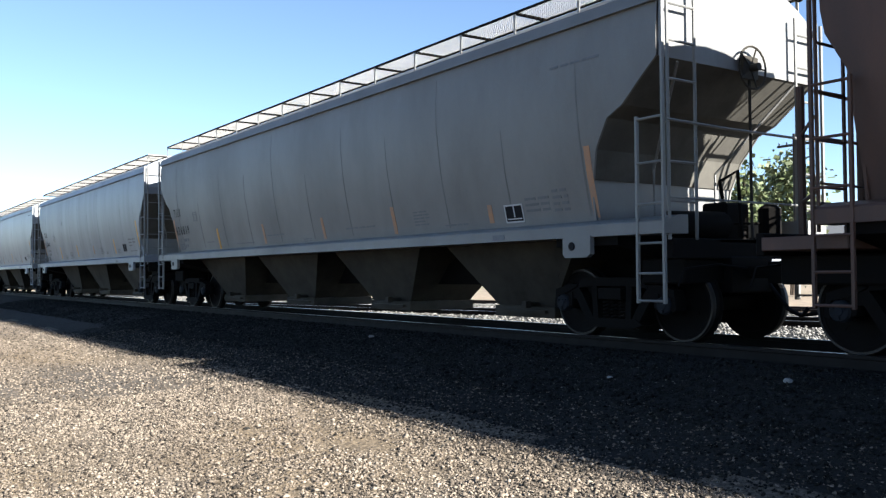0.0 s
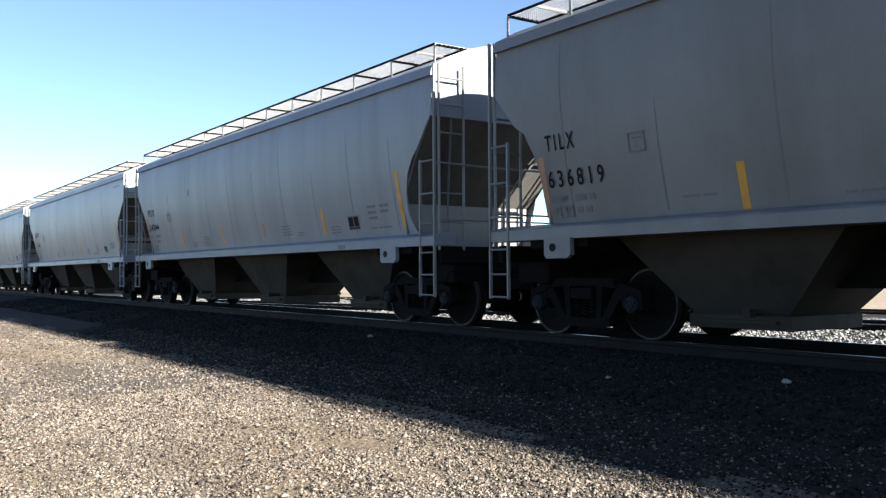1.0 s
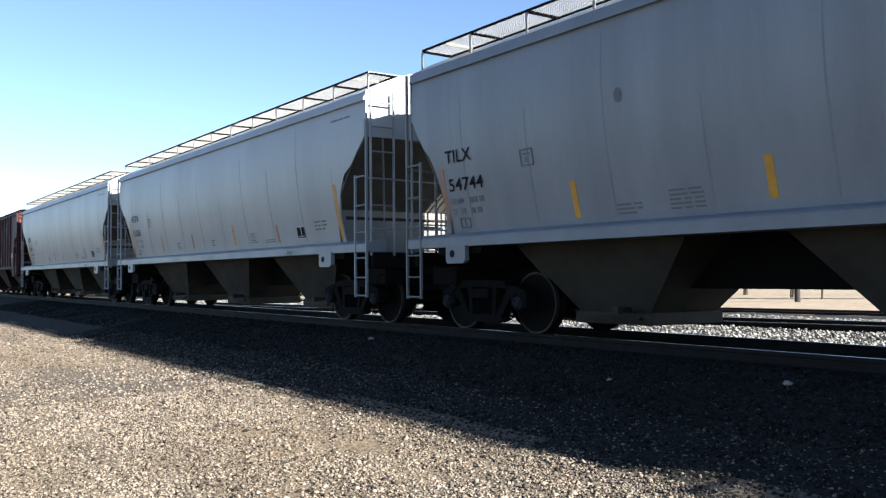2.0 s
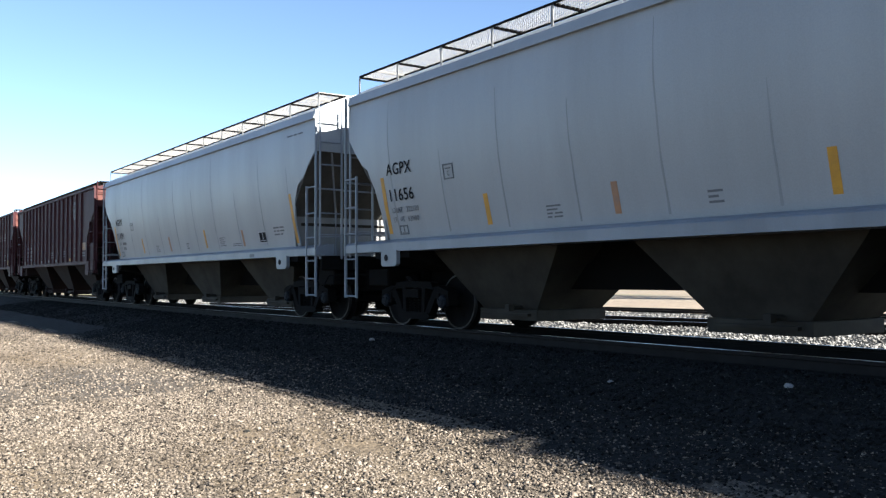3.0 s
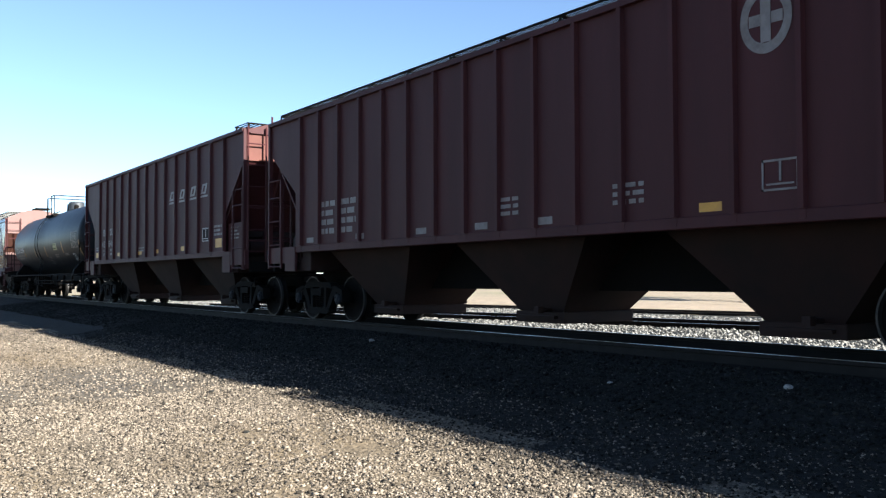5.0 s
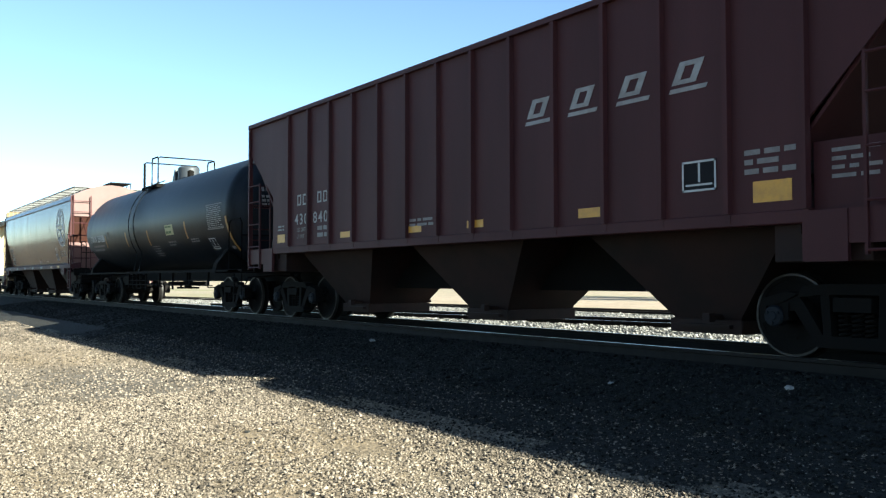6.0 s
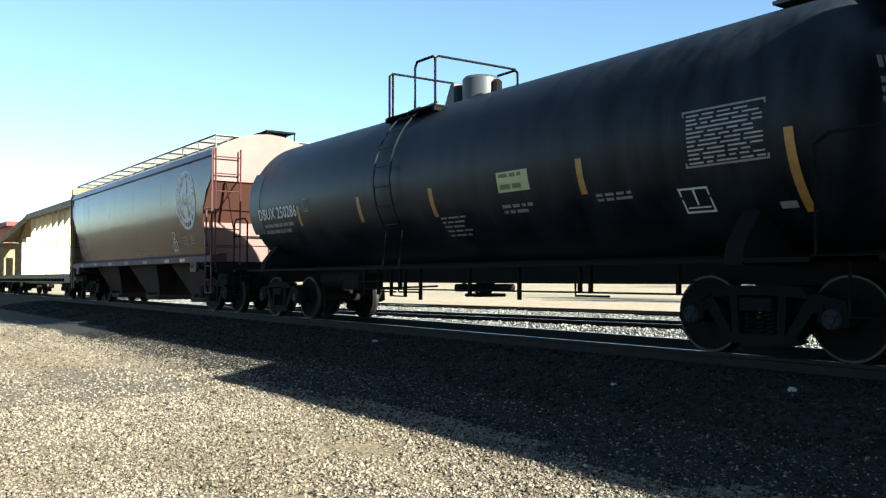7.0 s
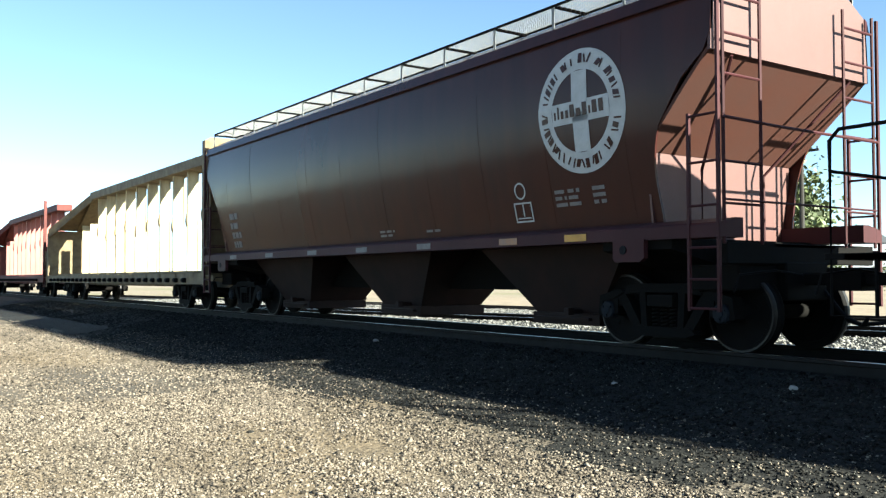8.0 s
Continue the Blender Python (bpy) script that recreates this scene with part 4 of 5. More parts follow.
    tube(bm, [(-2.1, -1.3, 0.825), (1.6, -1.3, 0.82), (5.8, -1.3, 0.835)], 0.016, 6)
    tube(bm, [(-2.0, -1.3, 0.69), (1.5, -1.3, 0.695), (5.7, -1.3, 0.69)], 0.014, 6)
    tube(bm, [(-1.03, -1.3, 0.575), (-0.57, -1.3, 0.57)], 0.014, 6)
    tube(bm, [(-4.6, -0.55, 0.70), (-2.2, -0.55, 0.70), (-0.9, -0.4, 0.74)], 0.02, 6)
    pipe = part("train_line_pipe", bm, IRON, car)
    for x, z in ((-1.97, 0.60), (-1.48, 0.59), (-1.03, 0.565), (-0.72, 0.69), (-0.57, 0.56), (-0.09, 0.52), (1.3, 0.62), (2.5, 0.57), (3.75, 0.70), (3.95, 0.69), (5.4, 0.69)):
        bm = B()
        box(bm, x - 0.022, x + 0.022, -1.325, -1.275, z, 1.05)
        part("hanger", bm, IRON, pipe)
    bm = B()
    box(bm, -3.15, -2.45, -1.15, -0.6, 0.66, 1.0, 0.04)
    lathe(bm, [(-3.6, 0.0), (-3.57, 0.10), (-3.2, 0.10), (-3.15, 0.0)], "x", 10, at=(0, -0.9, 0.84))
    lathe(bm, [(0.52, 0.05), (0.56, 0.09), (0.70, 0.09)], "z", 10, at=(-2.7, -0.9, 0))
    part("brake_valve", bm, IRON, car)
    bm = B()
    box(bm, -0.22, 0.22, -0.3, 0.3, 0.56, 0.62, 0.02)
    lathe(bm, [(-0.62, 0.07), (0.62, 0.07)], "y", 10, at=(0, 0, 0.72))
    part("outlet_skid", bm, IRON, car)
    bm = B()
    lathe(bm, [(-5.0, 0.0), (-4.97, 0.17), (-4.0, 0.17), (-3.97, 0.0)], "x", 14, at=(0, -0.55, 0.86))
    part("brake_cylinder", bm, IRON, car, smooth=True)
    # markings
    patch(car, "repaint_patch", -7.15, 1.9, 0.6, 1.4, BLACK_NEW, tside, label="newer charcoal paint patch")
    words(car, "DBUX 250286", -6.62, 2.20, 0.24, 1.95, WHITE, tside)
    bars(car, -6.45, 2.02, 1.5, 2, 0.26, DULLW, tside, seed=41)
    panel_box(car, -4.32, 2.26, 0.24, 0.26, tside, DULLW)
    for x, z, h, m in ((-4.64, 1.98, 0.42, STRIP_OLD), (-2.08, 1.93, 0.46, STRIP_OLD), (0.32, 1.89, 0.46, STRIP_OLD), (3.82, 1.98, 0.46, STRIP_OLD), (6.9, 1.57, 0.85, STRIP_OLD)):
        patch(car, "reflective_strip", x, z, 0.11, h, m, tside)
    patch(car, "placard", 2.14, 2.13, 0.70, 0.29, PLACARD, tside, label="pale rectangular placard with green print")
    bars(car, 2.2, 2.17, 0.56, 1, 0.10, GREEN, lambda z: tside(z) + 0.006, gap=0.7, seed=43)
    bars(car, 2.2, 2.34, 0.56, 1, 0.07, GREEN, lambda z: tside(z) + 0.006, gap=0.7, seed=44)
    bars(car, 2.12, 1.91, 0.7, 2, 0.16, DULLW, tside, seed=45)
    bars(car, 0.45, 1.84, 0.68, 5, 0.34, DULLW, tside, gap=0.4, seed=46)
    bars(car, 5.66, 2.70, 1.0, 12, 0.58, WHITE_DIM, tside, gap=0.36, seed=47)
    panel_box(car, 5.60, 2.13, 1.10, 0.64, tside, DULLW, name="test_data_frame", letter=" ")
    bars(car, 4.07, 1.93, 0.6, 2, 0.12, DULLW, tside, seed=48)
    panel_box(car, 5.39, 1.64, 0.42, 0.28, tside, WHITE)
    patch(car, "small_plate", 6.64, 1.62, 0.2, 0.07, DULLW, tside)
    for s in (-1, 1):
        truck(car, s * 6.3)
    return car


# ---------------------------------------------------------------- centre-beam lumber flats


# worn: paint copy with shade put into it, for sills, chord and bulkheads.
def centre_beam(u, paint, worn, label, half=10.2, front=4.62):
    car = thing("centre_beam_flat_car", label, "railway car", u)
    e = half
    bm = B()
    box(bm, -e, e, -0.3, 0.3, 0.62, 1.0)
    part("centre_sill", bm, worn, car)
    for s in (-1, 1):
        bm = B()
        box(bm, -e, e, min(s * 1.38, s * 1.46), max(s * 1.38, s * 1.46), 0.72, 1.02)
        part("side_sill", bm, worn, car)
        bm = B()
        zb = front if s > 0 else 3.05    # the trailing bulkhead is low
        prism(bm, [(-1.48, 0.95), (1.48, 0.95), (1.48, zb - 0.12), (1.25, zb), (-1.25, zb), (-1.48, zb - 0.12)], "x", min(s * e, s * (e - 0.07)), max(s * e, s * (e - 0.07)))
        bulk = part("bulkhead", bm, worn, car)
        for y in (-1.42, -0.7, 0.0, 0.7, 1.42):
            bm = B()
            xs = sorted((s * e, s * (e + 0.14)))
            box(bm, xs[0], xs[1], y - 0.06, y + 0.06, 0.7, 4.5 if s > 0 and abs(y) > 1 else zb - 0.12)
            part("stiffener", bm, worn, bulk)
        ladder(car, "corner_ladder", s * (e + 0.18), s * (e + 0.55), -1.48, -1.48, 0.5, zb - 0.9, [z for z in (0.55, 0.95, 1.3, 1.85, 2.3, 2.75, 3.2) if z < zb - 0.9], worn, flat=False)
        coupler(car, s * (e + 0.5), s)
        bm = B()
        box(bm, min(s * e, s * (e + 0.6)), max(s * e, s * (e + 0.6)), -1.4, 1.4, 0.8, 0.95)
        part("end_sill", bm, worn, car)
    # cross bearers of the deck
    bm = B()
    box(bm, -0.09, 0.09, -1.46, 1.46, 0.88, 1.04)
    bear = finish(bm, "cross_bearer", worn)
    n = 13
    pitch = (2 * e - 1.6) / n
    for k in range(n + 1):
        part("cross_bearer", bear, paint, car, at=pose(-e + 0.8 + k * pitch, 0, 0))
    # longitudinal deck rails with lashing winches
    bm = B()
    for y in (-0.95, 0.95):
        box(bm, -e, e, y - 0.06, y + 0.06, 1.04, 1.10)
    part("deck_rail", bm, worn, car)
    bm = B()
    lathe(bm, [(-0.09, 0.05), (-0.08, 0.07), (0.08, 0.07), (0.09, 0.05)], "x", 10)
    win = finish(bm, "winch", IRON)
    for k in range(2 * n):
        part("winch", win, IRON, car, at=pose(-e + 0.9 + k * pitch / 2, -1.50, 0.83))
    # top chord, sloping down towards the trailing end
    bm = B()
    ec = e - (0.05 if front > 4 else 2.8)
    prism(bm, [(-e + 3.0, 4.60), (ec, 4.60), (ec, 4.30), (-e + 3.0, 4.30)], "y", -0.36, 0.36)
    chord = part("top_chord", bm, worn, car)
    bm = B()
    prism(bm, [(-e + 3.05, 4.60), (-e + 3.05, 4.30), (-e + 0.05, 3.0), (-e + 0.05, 3.35)], "y", -0.26, 0.26)
    part("end_brace", bm, worn, car)
    bm = B()
    slab(bm, [[(-e + 3.1, -0.2, 4.60), (-e + 3.1, 0.2, 4.60)], [(-e + 0.04, -1.40, 3.10), (-e + 0.04, 1.40, 3.10)]], (0, 0, -0.03))
    part("end_hood", bm, worn, car)
    for q in (-1, 1):    # wing braces from the chord down to the corners of the low bulkhead
        bm = B()
        slab(bm, [[(-e + 3.1, q * 0.2, 4.62), (-e + 3.1, q * 0.2, 4.28)], [(-e + 0.04, q * 1.42, 3.12), (-e + 0.04, q * 1.42, 2.72)]], (0.05, q * 0.06, 0))
        part("wing_brace", bm, worn, car)
    # upright web frames, wide at the foot, with a pierced centre
    bm = B()
    w = 0.165
    box(bm, -0.01, 0.01, -w, w, 1.0, 4.32)
    for q in (-1, 1):
        box(bm, -0.05, 0.05, min(q * w, q * (w + 0.012)), max(q * w, q * (w + 0.012)), 1.0, 4.32)
    web = finish(bm, "web_post", paint)
    m = n if front > 4 else n - 1
    for k in range(2, m):
        part("web_post", web, paint, car, at=pose(-e + 0.8 + k * pitch, 0, 0))
    bm = B()
    box(bm, -0.01, 0.01, -w, w, 1.0, 3.3)
    for q in (-1, 1):
        box(bm, -0.05, 0.05, min(q * w, q * (w + 0.012)), max(q * w, q * (w + 0.012)), 1.0, 3.3)
    low = finish(bm, "short_web_post", paint)
    for k in (0, 1):
        part("web_post", low, paint, car, at=pose(-e + 0.8 + k * pitch, 0, 0.0))
    # knee plates and lashing eyes part-way up the posts
    bm = B()
    prism(bm, [(-0.12, 2.62), (0.02, 2.86), (0.05, 2.55), (-0.04, 2.42)], "y", -0.21, -0.18)
    knee = finish(bm, "gusset", worn)
    for k in range(2, m):
        part("gusset", knee, paint, car, at=pose(-e + 0.8 + k * pitch, 0, 0.12 * (k % 3)))
    for s in (-1, 1):
        truck(car, s * 7.6)
    return car


# ---------------------------------------------------------------- ground, tracks
ZG = -0.75


YP, ZP = (-12.0, -7.0, -5.5, -4.75, -3.9, -2.9, -2.0, -1.4), (-0.80, -0.74, -0.68, -0.615, -0.50, -0.345, -0.215, -0.165)


def ground_height(x, y):
    """Yard level, rising to the track bed and falling again behind it."""
    if y < 0:
        z = float(np.interp(y, YP, ZP))
    else:
        k = min(1.0, max(0.0, (22.0 - y) / 7.0))
        z = ZG + 0.585 * k
    near = 0.014 * noise.noise(Vector((x * 1.6, y * 2.4, 8.0))) if -17 < x < 1 and y < -1.2 else 0.0
    return z + near + 0.02 * noise.noise(Vector((x * 0.6, y * 0.6, 3.0)))


def build_ground():
    xs = sorted(set([-3000, -1500, -800, -400, -250, -160] + list(np.arange(-120, 60.1, 1.5)) + list(np.arange(-16.5, 1.1, 0.25)) + [90, 160, 300, 700, 1500, 3000]))
    ys = sorted(set([-3000, -1200, -500, -200, -90, -50, -30, -20] + list(np.arange(-14, 18.1, 0.25)) + [22, 28, 36, 50, 80, 140, 300, 700, 1500, 3000]))
    v = [(float(x), float(y), ground_height(float(x), float(y))) for y in ys for x in xs]
    w = len(xs)
    f = [(j * w + i, j * w + i + 1, (j + 1) * w + i + 1, (j + 1) * w + i) for j in range(len(ys) - 1) for i in range(w - 1)]
    me = bpy.data.meshes.new("ground")
    me.from_pydata(v, [], f)
    for m in (GROUND, BED, FIELD):
        me.materials.append(m)
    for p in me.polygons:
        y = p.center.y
        # BED reaches the train's shadow edge; that shade is put into its colour.
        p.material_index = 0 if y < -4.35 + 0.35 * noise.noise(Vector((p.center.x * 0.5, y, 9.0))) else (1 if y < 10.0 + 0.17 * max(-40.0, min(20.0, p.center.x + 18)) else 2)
        p.use_smooth = True
    tagged(new("ground", me), "compacted grey gravel yard rising to the ballast bed", "ground", kind="structure")


def stones(name, count, place, sizes, material, seed, label):
    """Scattered angular stones, as one mesh."""
    rng = np.random.default_rng(seed)
    base = np.array([(1, 0, 0), (-1, 0, 0), (0, 1, 0), (0, -1, 0), (0, 0, 1), (0, 0, -1)], float)
    tri = np.array([(0, 2, 4), (2, 1, 4), (1, 3, 4), (3, 0, 4), (2, 0, 5), (1, 2, 5), (3, 1, 5), (0, 3, 5)])
    xy = place(rng, count)
    r = sizes[0] + (sizes[1] - sizes[0]) * rng.random(count) ** 2.2
    a = rng.random(count) * 2 * math.pi
    z = np.array([ground_height(float(p[0]), float(p[1])) for p in xy])
    pts = base[None] * r[:, None, None] * (0.65 + 0.7 * rng.random((count, 6, 1)))
    pts[:, :, 2] *= 0.6
    pts += 0.22 * r[:, None, None] * rng.standard_normal((count, 6, 3))
    c, s = np.cos(a)[:, None], np.sin(a)[:, None]
    X = pts[:, :, 0] * c - pts[:, :, 1] * s + xy[:, 0:1]
    Y = pts[:, :, 0] * s + pts[:, :, 1] * c + xy[:, 1:2]
    Z = pts[:, :, 2] + z[:, None] + 0.25 * r[:, None]
    co = np.stack([X, Y, Z], 2).reshape(-1, 3)
    fs = (tri[None] + 6 * np.arange(count)[:, None, None]).reshape(-1, 3)
    me = bpy.data.meshes.new(name)
    me.vertices.add(len(co))
    me.vertices.foreach_set("co", co.ravel())
    me.loops.add(fs.size)
    me.loops.foreach_set("vertex_index", fs.ravel().astype(np.int32))
    me.polygons.add(len(fs))
    me.polygons.foreach_set("loop_start", np.arange(0, fs.size, 3, dtype=np.int32))
    me.update(calc_edges=True)
    me.materials.append(material)
    tagged(new(name, me), label, "gravel", kind="stuff")


def rail_profile():
    return [(-0.07, -0.178), (0.07, -0.178), (0.07, -0.165), (0.012, -0.145), (0.009, -0.05), (0.036, -0.04), (0.036, -0.006), (0.03, 0.0),
            (-0.03, 0.0), (-0.036, -0.006), (-0.036, -0.04), (-0.009, -0.05), (-0.012, -0.145), (-0.07, -0.165)]


def track(name, x0, x1, at, label, ties=True, polished=True):
    """Straight track along x in its own frame."""
    t = tagged(new(name), label, "railway track", kind="structure")
    t.matrix_basis = at
    for y in (-0.755, 0.755):
        bm = B()
        prism(bm, [(y + a, b) for a, b in rail_profile()], "x", x0, x1)
        r = part("rail", bm, RAIL, t, "rusty steel rail")
        bm = B()
        prism(bm, [(y - 0.029, 0.0005), (y + 0.029, 0.0005), (y + 0.027, 0.002), (y - 0.027, 0.002)], "x", x0, x1)
        part("rail_head", bm, HEAD if polished else RAIL, r, "polished running surface")
    if ties:
        bm = B()
        box(bm, -0.115, 0.115, -1.3, 1.3, -0.36, -0.182, 0.012)
        me = finish(bm, "tie", TIE)
        bm = B()
        for y in (-0.755, 0.755):
            box(bm, -0.1, 0.1, y - 0.17, y + 0.17, -0.182, -0.168)
            for dx in (-0.06, 0.06):
                for dy in (-0.09, 0.09):
                    box(bm, dx - 0.012, dx + 0.012, y + dy - 0.016, y + dy + 0.016, -0.17, -0.14)
        plate = finish(bm, "tie_plate", RAIL)
        x = max(x0, -75.0)
        while x < min(x1, 14.0):
            tie = part("tie", me, TIE, t, at=pose(x, 0, 0))
            part("tie_plate", plate, RAIL, tie)
            x += 0.53
    return t


# ---------------------------------------------------------------- background


def tree(x, y, h, spread, seed, label):
    rnd = random.Random(seed)
    t = tagged(new("tree"), label, "tree", "trees beyond the field")
    z0 = ZG
    t.matrix_basis = pose(x, y, z0)
    bm = B()
    tube(bm, [(0, 0, -0.1), (0.05, 0, h * 0.25), (0.0, 0.08, h * 0.6), (0, 0, h * 0.9)], 0.02 * h, 8)
    tips = []
    for k in range(12):
        z = h * rnd.uniform(0.25, 0.8)
        a = rnd.random() * 6.28
        q = spread * rnd.uniform(0.5, 0.95) * (1.15 - z / h)
        tip = (q * math.cos(a), q * math.sin(a), z + q * 0.5)
        tube(bm, [(0, 0, z), (tip[0] * 0.5, tip[1] * 0.5, z + q * 0.2), tip], 0.006 * h, 5)
        tips.append(tip)
    part("trunk", bm, BARK, t)
    v, f = [], []
    for k in range(2600):
        c = Vector(rnd.choice(tips)) if rnd.random() < 0.7 else Vector((0, 0, h * rnd.uniform(0.3, 1.0)))
        c = c + Vector((rnd.gauss(0, spread * 0.22), rnd.gauss(0, spread * 0.22), rnd.gauss(0, h * 0.07)))
        s = rnd.uniform(0.10, 0.26) * h / 9
        d1 = Vector((rnd.gauss(0, 1), rnd.gauss(0, 1), rnd.gauss(0, 1))).normalized() * s
        d2 = Vector((rnd.gauss(0, 1), rnd.gauss(0, 1), rnd.gauss(0, 1))).normalized() * s
        b = len(v)
        v += [c - d1, c + d2, c + d1, c - d2]
        f.append((b, b + 1, b + 2, b + 3))
    me = bpy.data.meshes.new("crown")
    me.from_pydata([tuple(p) for p in v], [], f)
    me.materials.append(LEAF)
    part("crown", me, LEAF, t)
    return t


def building(name, x, y, w, d, h, roof_h, turn, label, wall=SHED, openings=3):
    b = tagged(new(name), label, "building", "buildings beyond the field")
    b.matrix_basis = pose(x, y, ZG, 0, 0, turn)
    bm = B()
    box(bm, -w / 2, w / 2, -d / 2, d / 2, -0.1, h)
    part("wall", bm, wall, b)
    bm = B()
    prism(bm, [(-d / 2 - 0.4, h), (0, h + roof_h), (d / 2 + 0.4, h), (d / 2 + 0.4, h - 0.12), (-d / 2 - 0.4, h - 0.12)], "x", -w / 2 - 0.4, w / 2 + 0.4)
    part("roof", bm, ROOFM, b)
    for k in range(openings):
        xx = -w / 2 + w * (k + 0.5) / openings
        bm = B()
        box(bm, xx - 0.7, xx + 0.7, -d / 2 - 0.06, -d / 2 + 0.02, 1.0, 2.3)
        win = part("window", bm, SHED, b)
        bm = B()
        box(bm, xx - 0.6, xx + 0.6, -d / 2 - 0.075, -d / 2 - 0.05, 1.1, 2.2)
        part("pane", bm, GLASS, win)
    return b


def utility_pole(x, y, h):
    p = tagged(new("utility_pole"), "weathered wooden utility pole with a crossarm", "pole")
    p.matrix_basis = pose(x, y, ZG)
    bm = B()
    lathe(bm, [(-0.2, 0.16), (h, 0.11)], "z", 10)
    part("pole", bm, TIE, p, smooth=True)
    bm = B()
    box(bm, -1.1, 1.1, -0.06, 0.06, h - 0.7, h - 0.57)
    arm = part("crossarm", bm, TIE, p)
    for x1 in (-1.0, -0.5, 0.5, 1.0):
        bm = B()
        lathe(bm, [(h - 0.57, 0.03), (h - 0.5, 0.05), (h - 0.42, 0.035)], "z", 8, at=(x1, 0, 0))
        part("insulator", bm, GLASS, arm, smooth=True)


# ================================================================ the place
build_ground()
track("track_1", -400, 200, pose(0, 0, 0), "main railway track with worn shiny rail heads")
track("track_2", -17, 60, pose(-15.9, 4.95, -0.06, 0, 0, 10.5), "siding track diverging behind the main line")
track("track_3", -36, 40, pose(-22.5, 10.0, -0.10, 0, 0, 10.0), "rusty spur track beyond the siding", polished=False)

# ================================================================ the train, leading car first
c0 = curved_hopper(3.22, 8.03, 7.28, RUST, BROWN_DIM, RUST, "rust-brown curved-side covered hopper car with weathered paint", (-4.5, 0.0, 4.5), seam=RUST,
                   cut=[(4.10, 0.0), (3.22, 0.0), (2.77, 0.34), (2.0, 0.38), (1.50, 0.38)], slope=RUST, ext=0.75)
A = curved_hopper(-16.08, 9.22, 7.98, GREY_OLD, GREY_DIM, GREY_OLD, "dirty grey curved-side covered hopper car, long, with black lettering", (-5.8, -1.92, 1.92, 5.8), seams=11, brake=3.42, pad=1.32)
grey_marks(A, ("TILX", -8.22, 2.49, 0.21, 0.55), ("636819", -8.25, 2.01, 0.22, 1.03),
           ((-8.40, 1.62, 2.43, ORANGE), (-5.28, 1.54, 2.05, YELLOW), (-2.49, 1.58, 2.02, ORANGE), (0.39, 1.57, 2.00, ORANGE), (3.05, 1.56, 2.03, ORANGE), (5.75, 1.61, 1.88, ORANGE), (7.92, 1.57, 2.48, ORANGE)),
           (6.14, 1.59), (-6.76, 2.31), ((6.62, 1.88, 0.5, 3, 0.24), (-6.05, 1.72, 0.6, 1, 0.06), (-4.1, 1.62, 1.0, 1, 0.06), (4.6, 1.62, 0.6, 1, 0.06), (-2.3, 1.74, 1.0, 1, 0.06), (1.35, 1.72, 1.05, 1, 0.07), (3.74, 1.88, 0.45, 5, 0.26), (-0.5, 1.60, 0.35, 2, 0.09), (7.2, 1.95, 0.3, 4, 0.34), (7.4, 3.55, 0.9, 1, 0.07)), space=1.5)
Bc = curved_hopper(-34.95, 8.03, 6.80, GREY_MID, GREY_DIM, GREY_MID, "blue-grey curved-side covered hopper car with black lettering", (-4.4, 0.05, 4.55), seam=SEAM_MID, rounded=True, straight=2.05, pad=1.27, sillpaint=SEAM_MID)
grey_marks(Bc, ("TILX", -7.13, 2.61, 0.19, 0.66), ("54744", -7.12, 2.18, 0.19, 0.86),
           ((-7.33, 1.66, 2.54, ORANGE), (-4.45, 1.62, 2.10, YELLOW), (-1.52, 1.65, 2.10, YELLOW), (1.0, 1.70, 2.0, ORANGE), (3.90, 1.65, 2.14, YELLOW), (6.80, 1.63, 2.62, YELLOW)),
           (4.94, 1.69), (-5.36, 2.38), ((-3.68, 1.72, 0.4, 3, 0.16), (-2.84, 1.83, 0.5, 5, 0.26), (4.22, 1.77, 0.36, 3, 0.17), (2.01, 1.88, 0.43, 4, 0.24), (2.75, 1.72, 0.25, 2, 0.1),
                                         (5.72, 2.05, 0.3, 3, 0.3), (6.15, 2.05, 0.3, 2, 0.2), (5.72, 1.68, 0.72, 1, 0.06)), framed=False, plate="B")
disc(Bc, -3.44, 3.05, 0.09, FADED, bulge, 0.006, 0.7, name="scuff_mark")
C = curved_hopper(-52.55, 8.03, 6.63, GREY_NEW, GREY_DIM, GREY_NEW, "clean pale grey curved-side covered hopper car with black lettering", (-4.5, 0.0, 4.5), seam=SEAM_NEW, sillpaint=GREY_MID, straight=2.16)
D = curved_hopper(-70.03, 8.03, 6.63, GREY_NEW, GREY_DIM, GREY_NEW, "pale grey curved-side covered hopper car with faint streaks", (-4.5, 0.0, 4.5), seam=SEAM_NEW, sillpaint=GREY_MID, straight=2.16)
for car, num in ((C, "11656"), (D, "11691")):
    grey_marks(car, ("AGPX", -6.80, 2.62, 0.20, 0.79), (num, -6.78, 2.18, 0.20, 0.74),
               ((-7.02, 1.63, 2.60, YELLOW), (-4.20, 1.65, 2.11, YELLOW), (-1.60, 1.65, 2.05, ORANGE), (1.32, 1.66, 2.12, YELLOW), (3.82, 1.62, 2.0, ORANGE), (6.70, 1.60, 2.62, YELLOW)),
               (4.82, 1.66), (-5.12, 2.40), ((-0.16, 1.80, 0.2, 3, 0.18), (2.36, 1.86, 0.34, 5, 0.24), (3.17, 1.69, 0.5, 2, 0.09), (-2.86, 1.82, 0.3, 4, 0.2),
                                             (5.68, 1.95, 0.52, 3, 0.22), (6.75, 3.80, 0.9, 1, 0.07)), weights=("222100", "63900") if car is C else ())

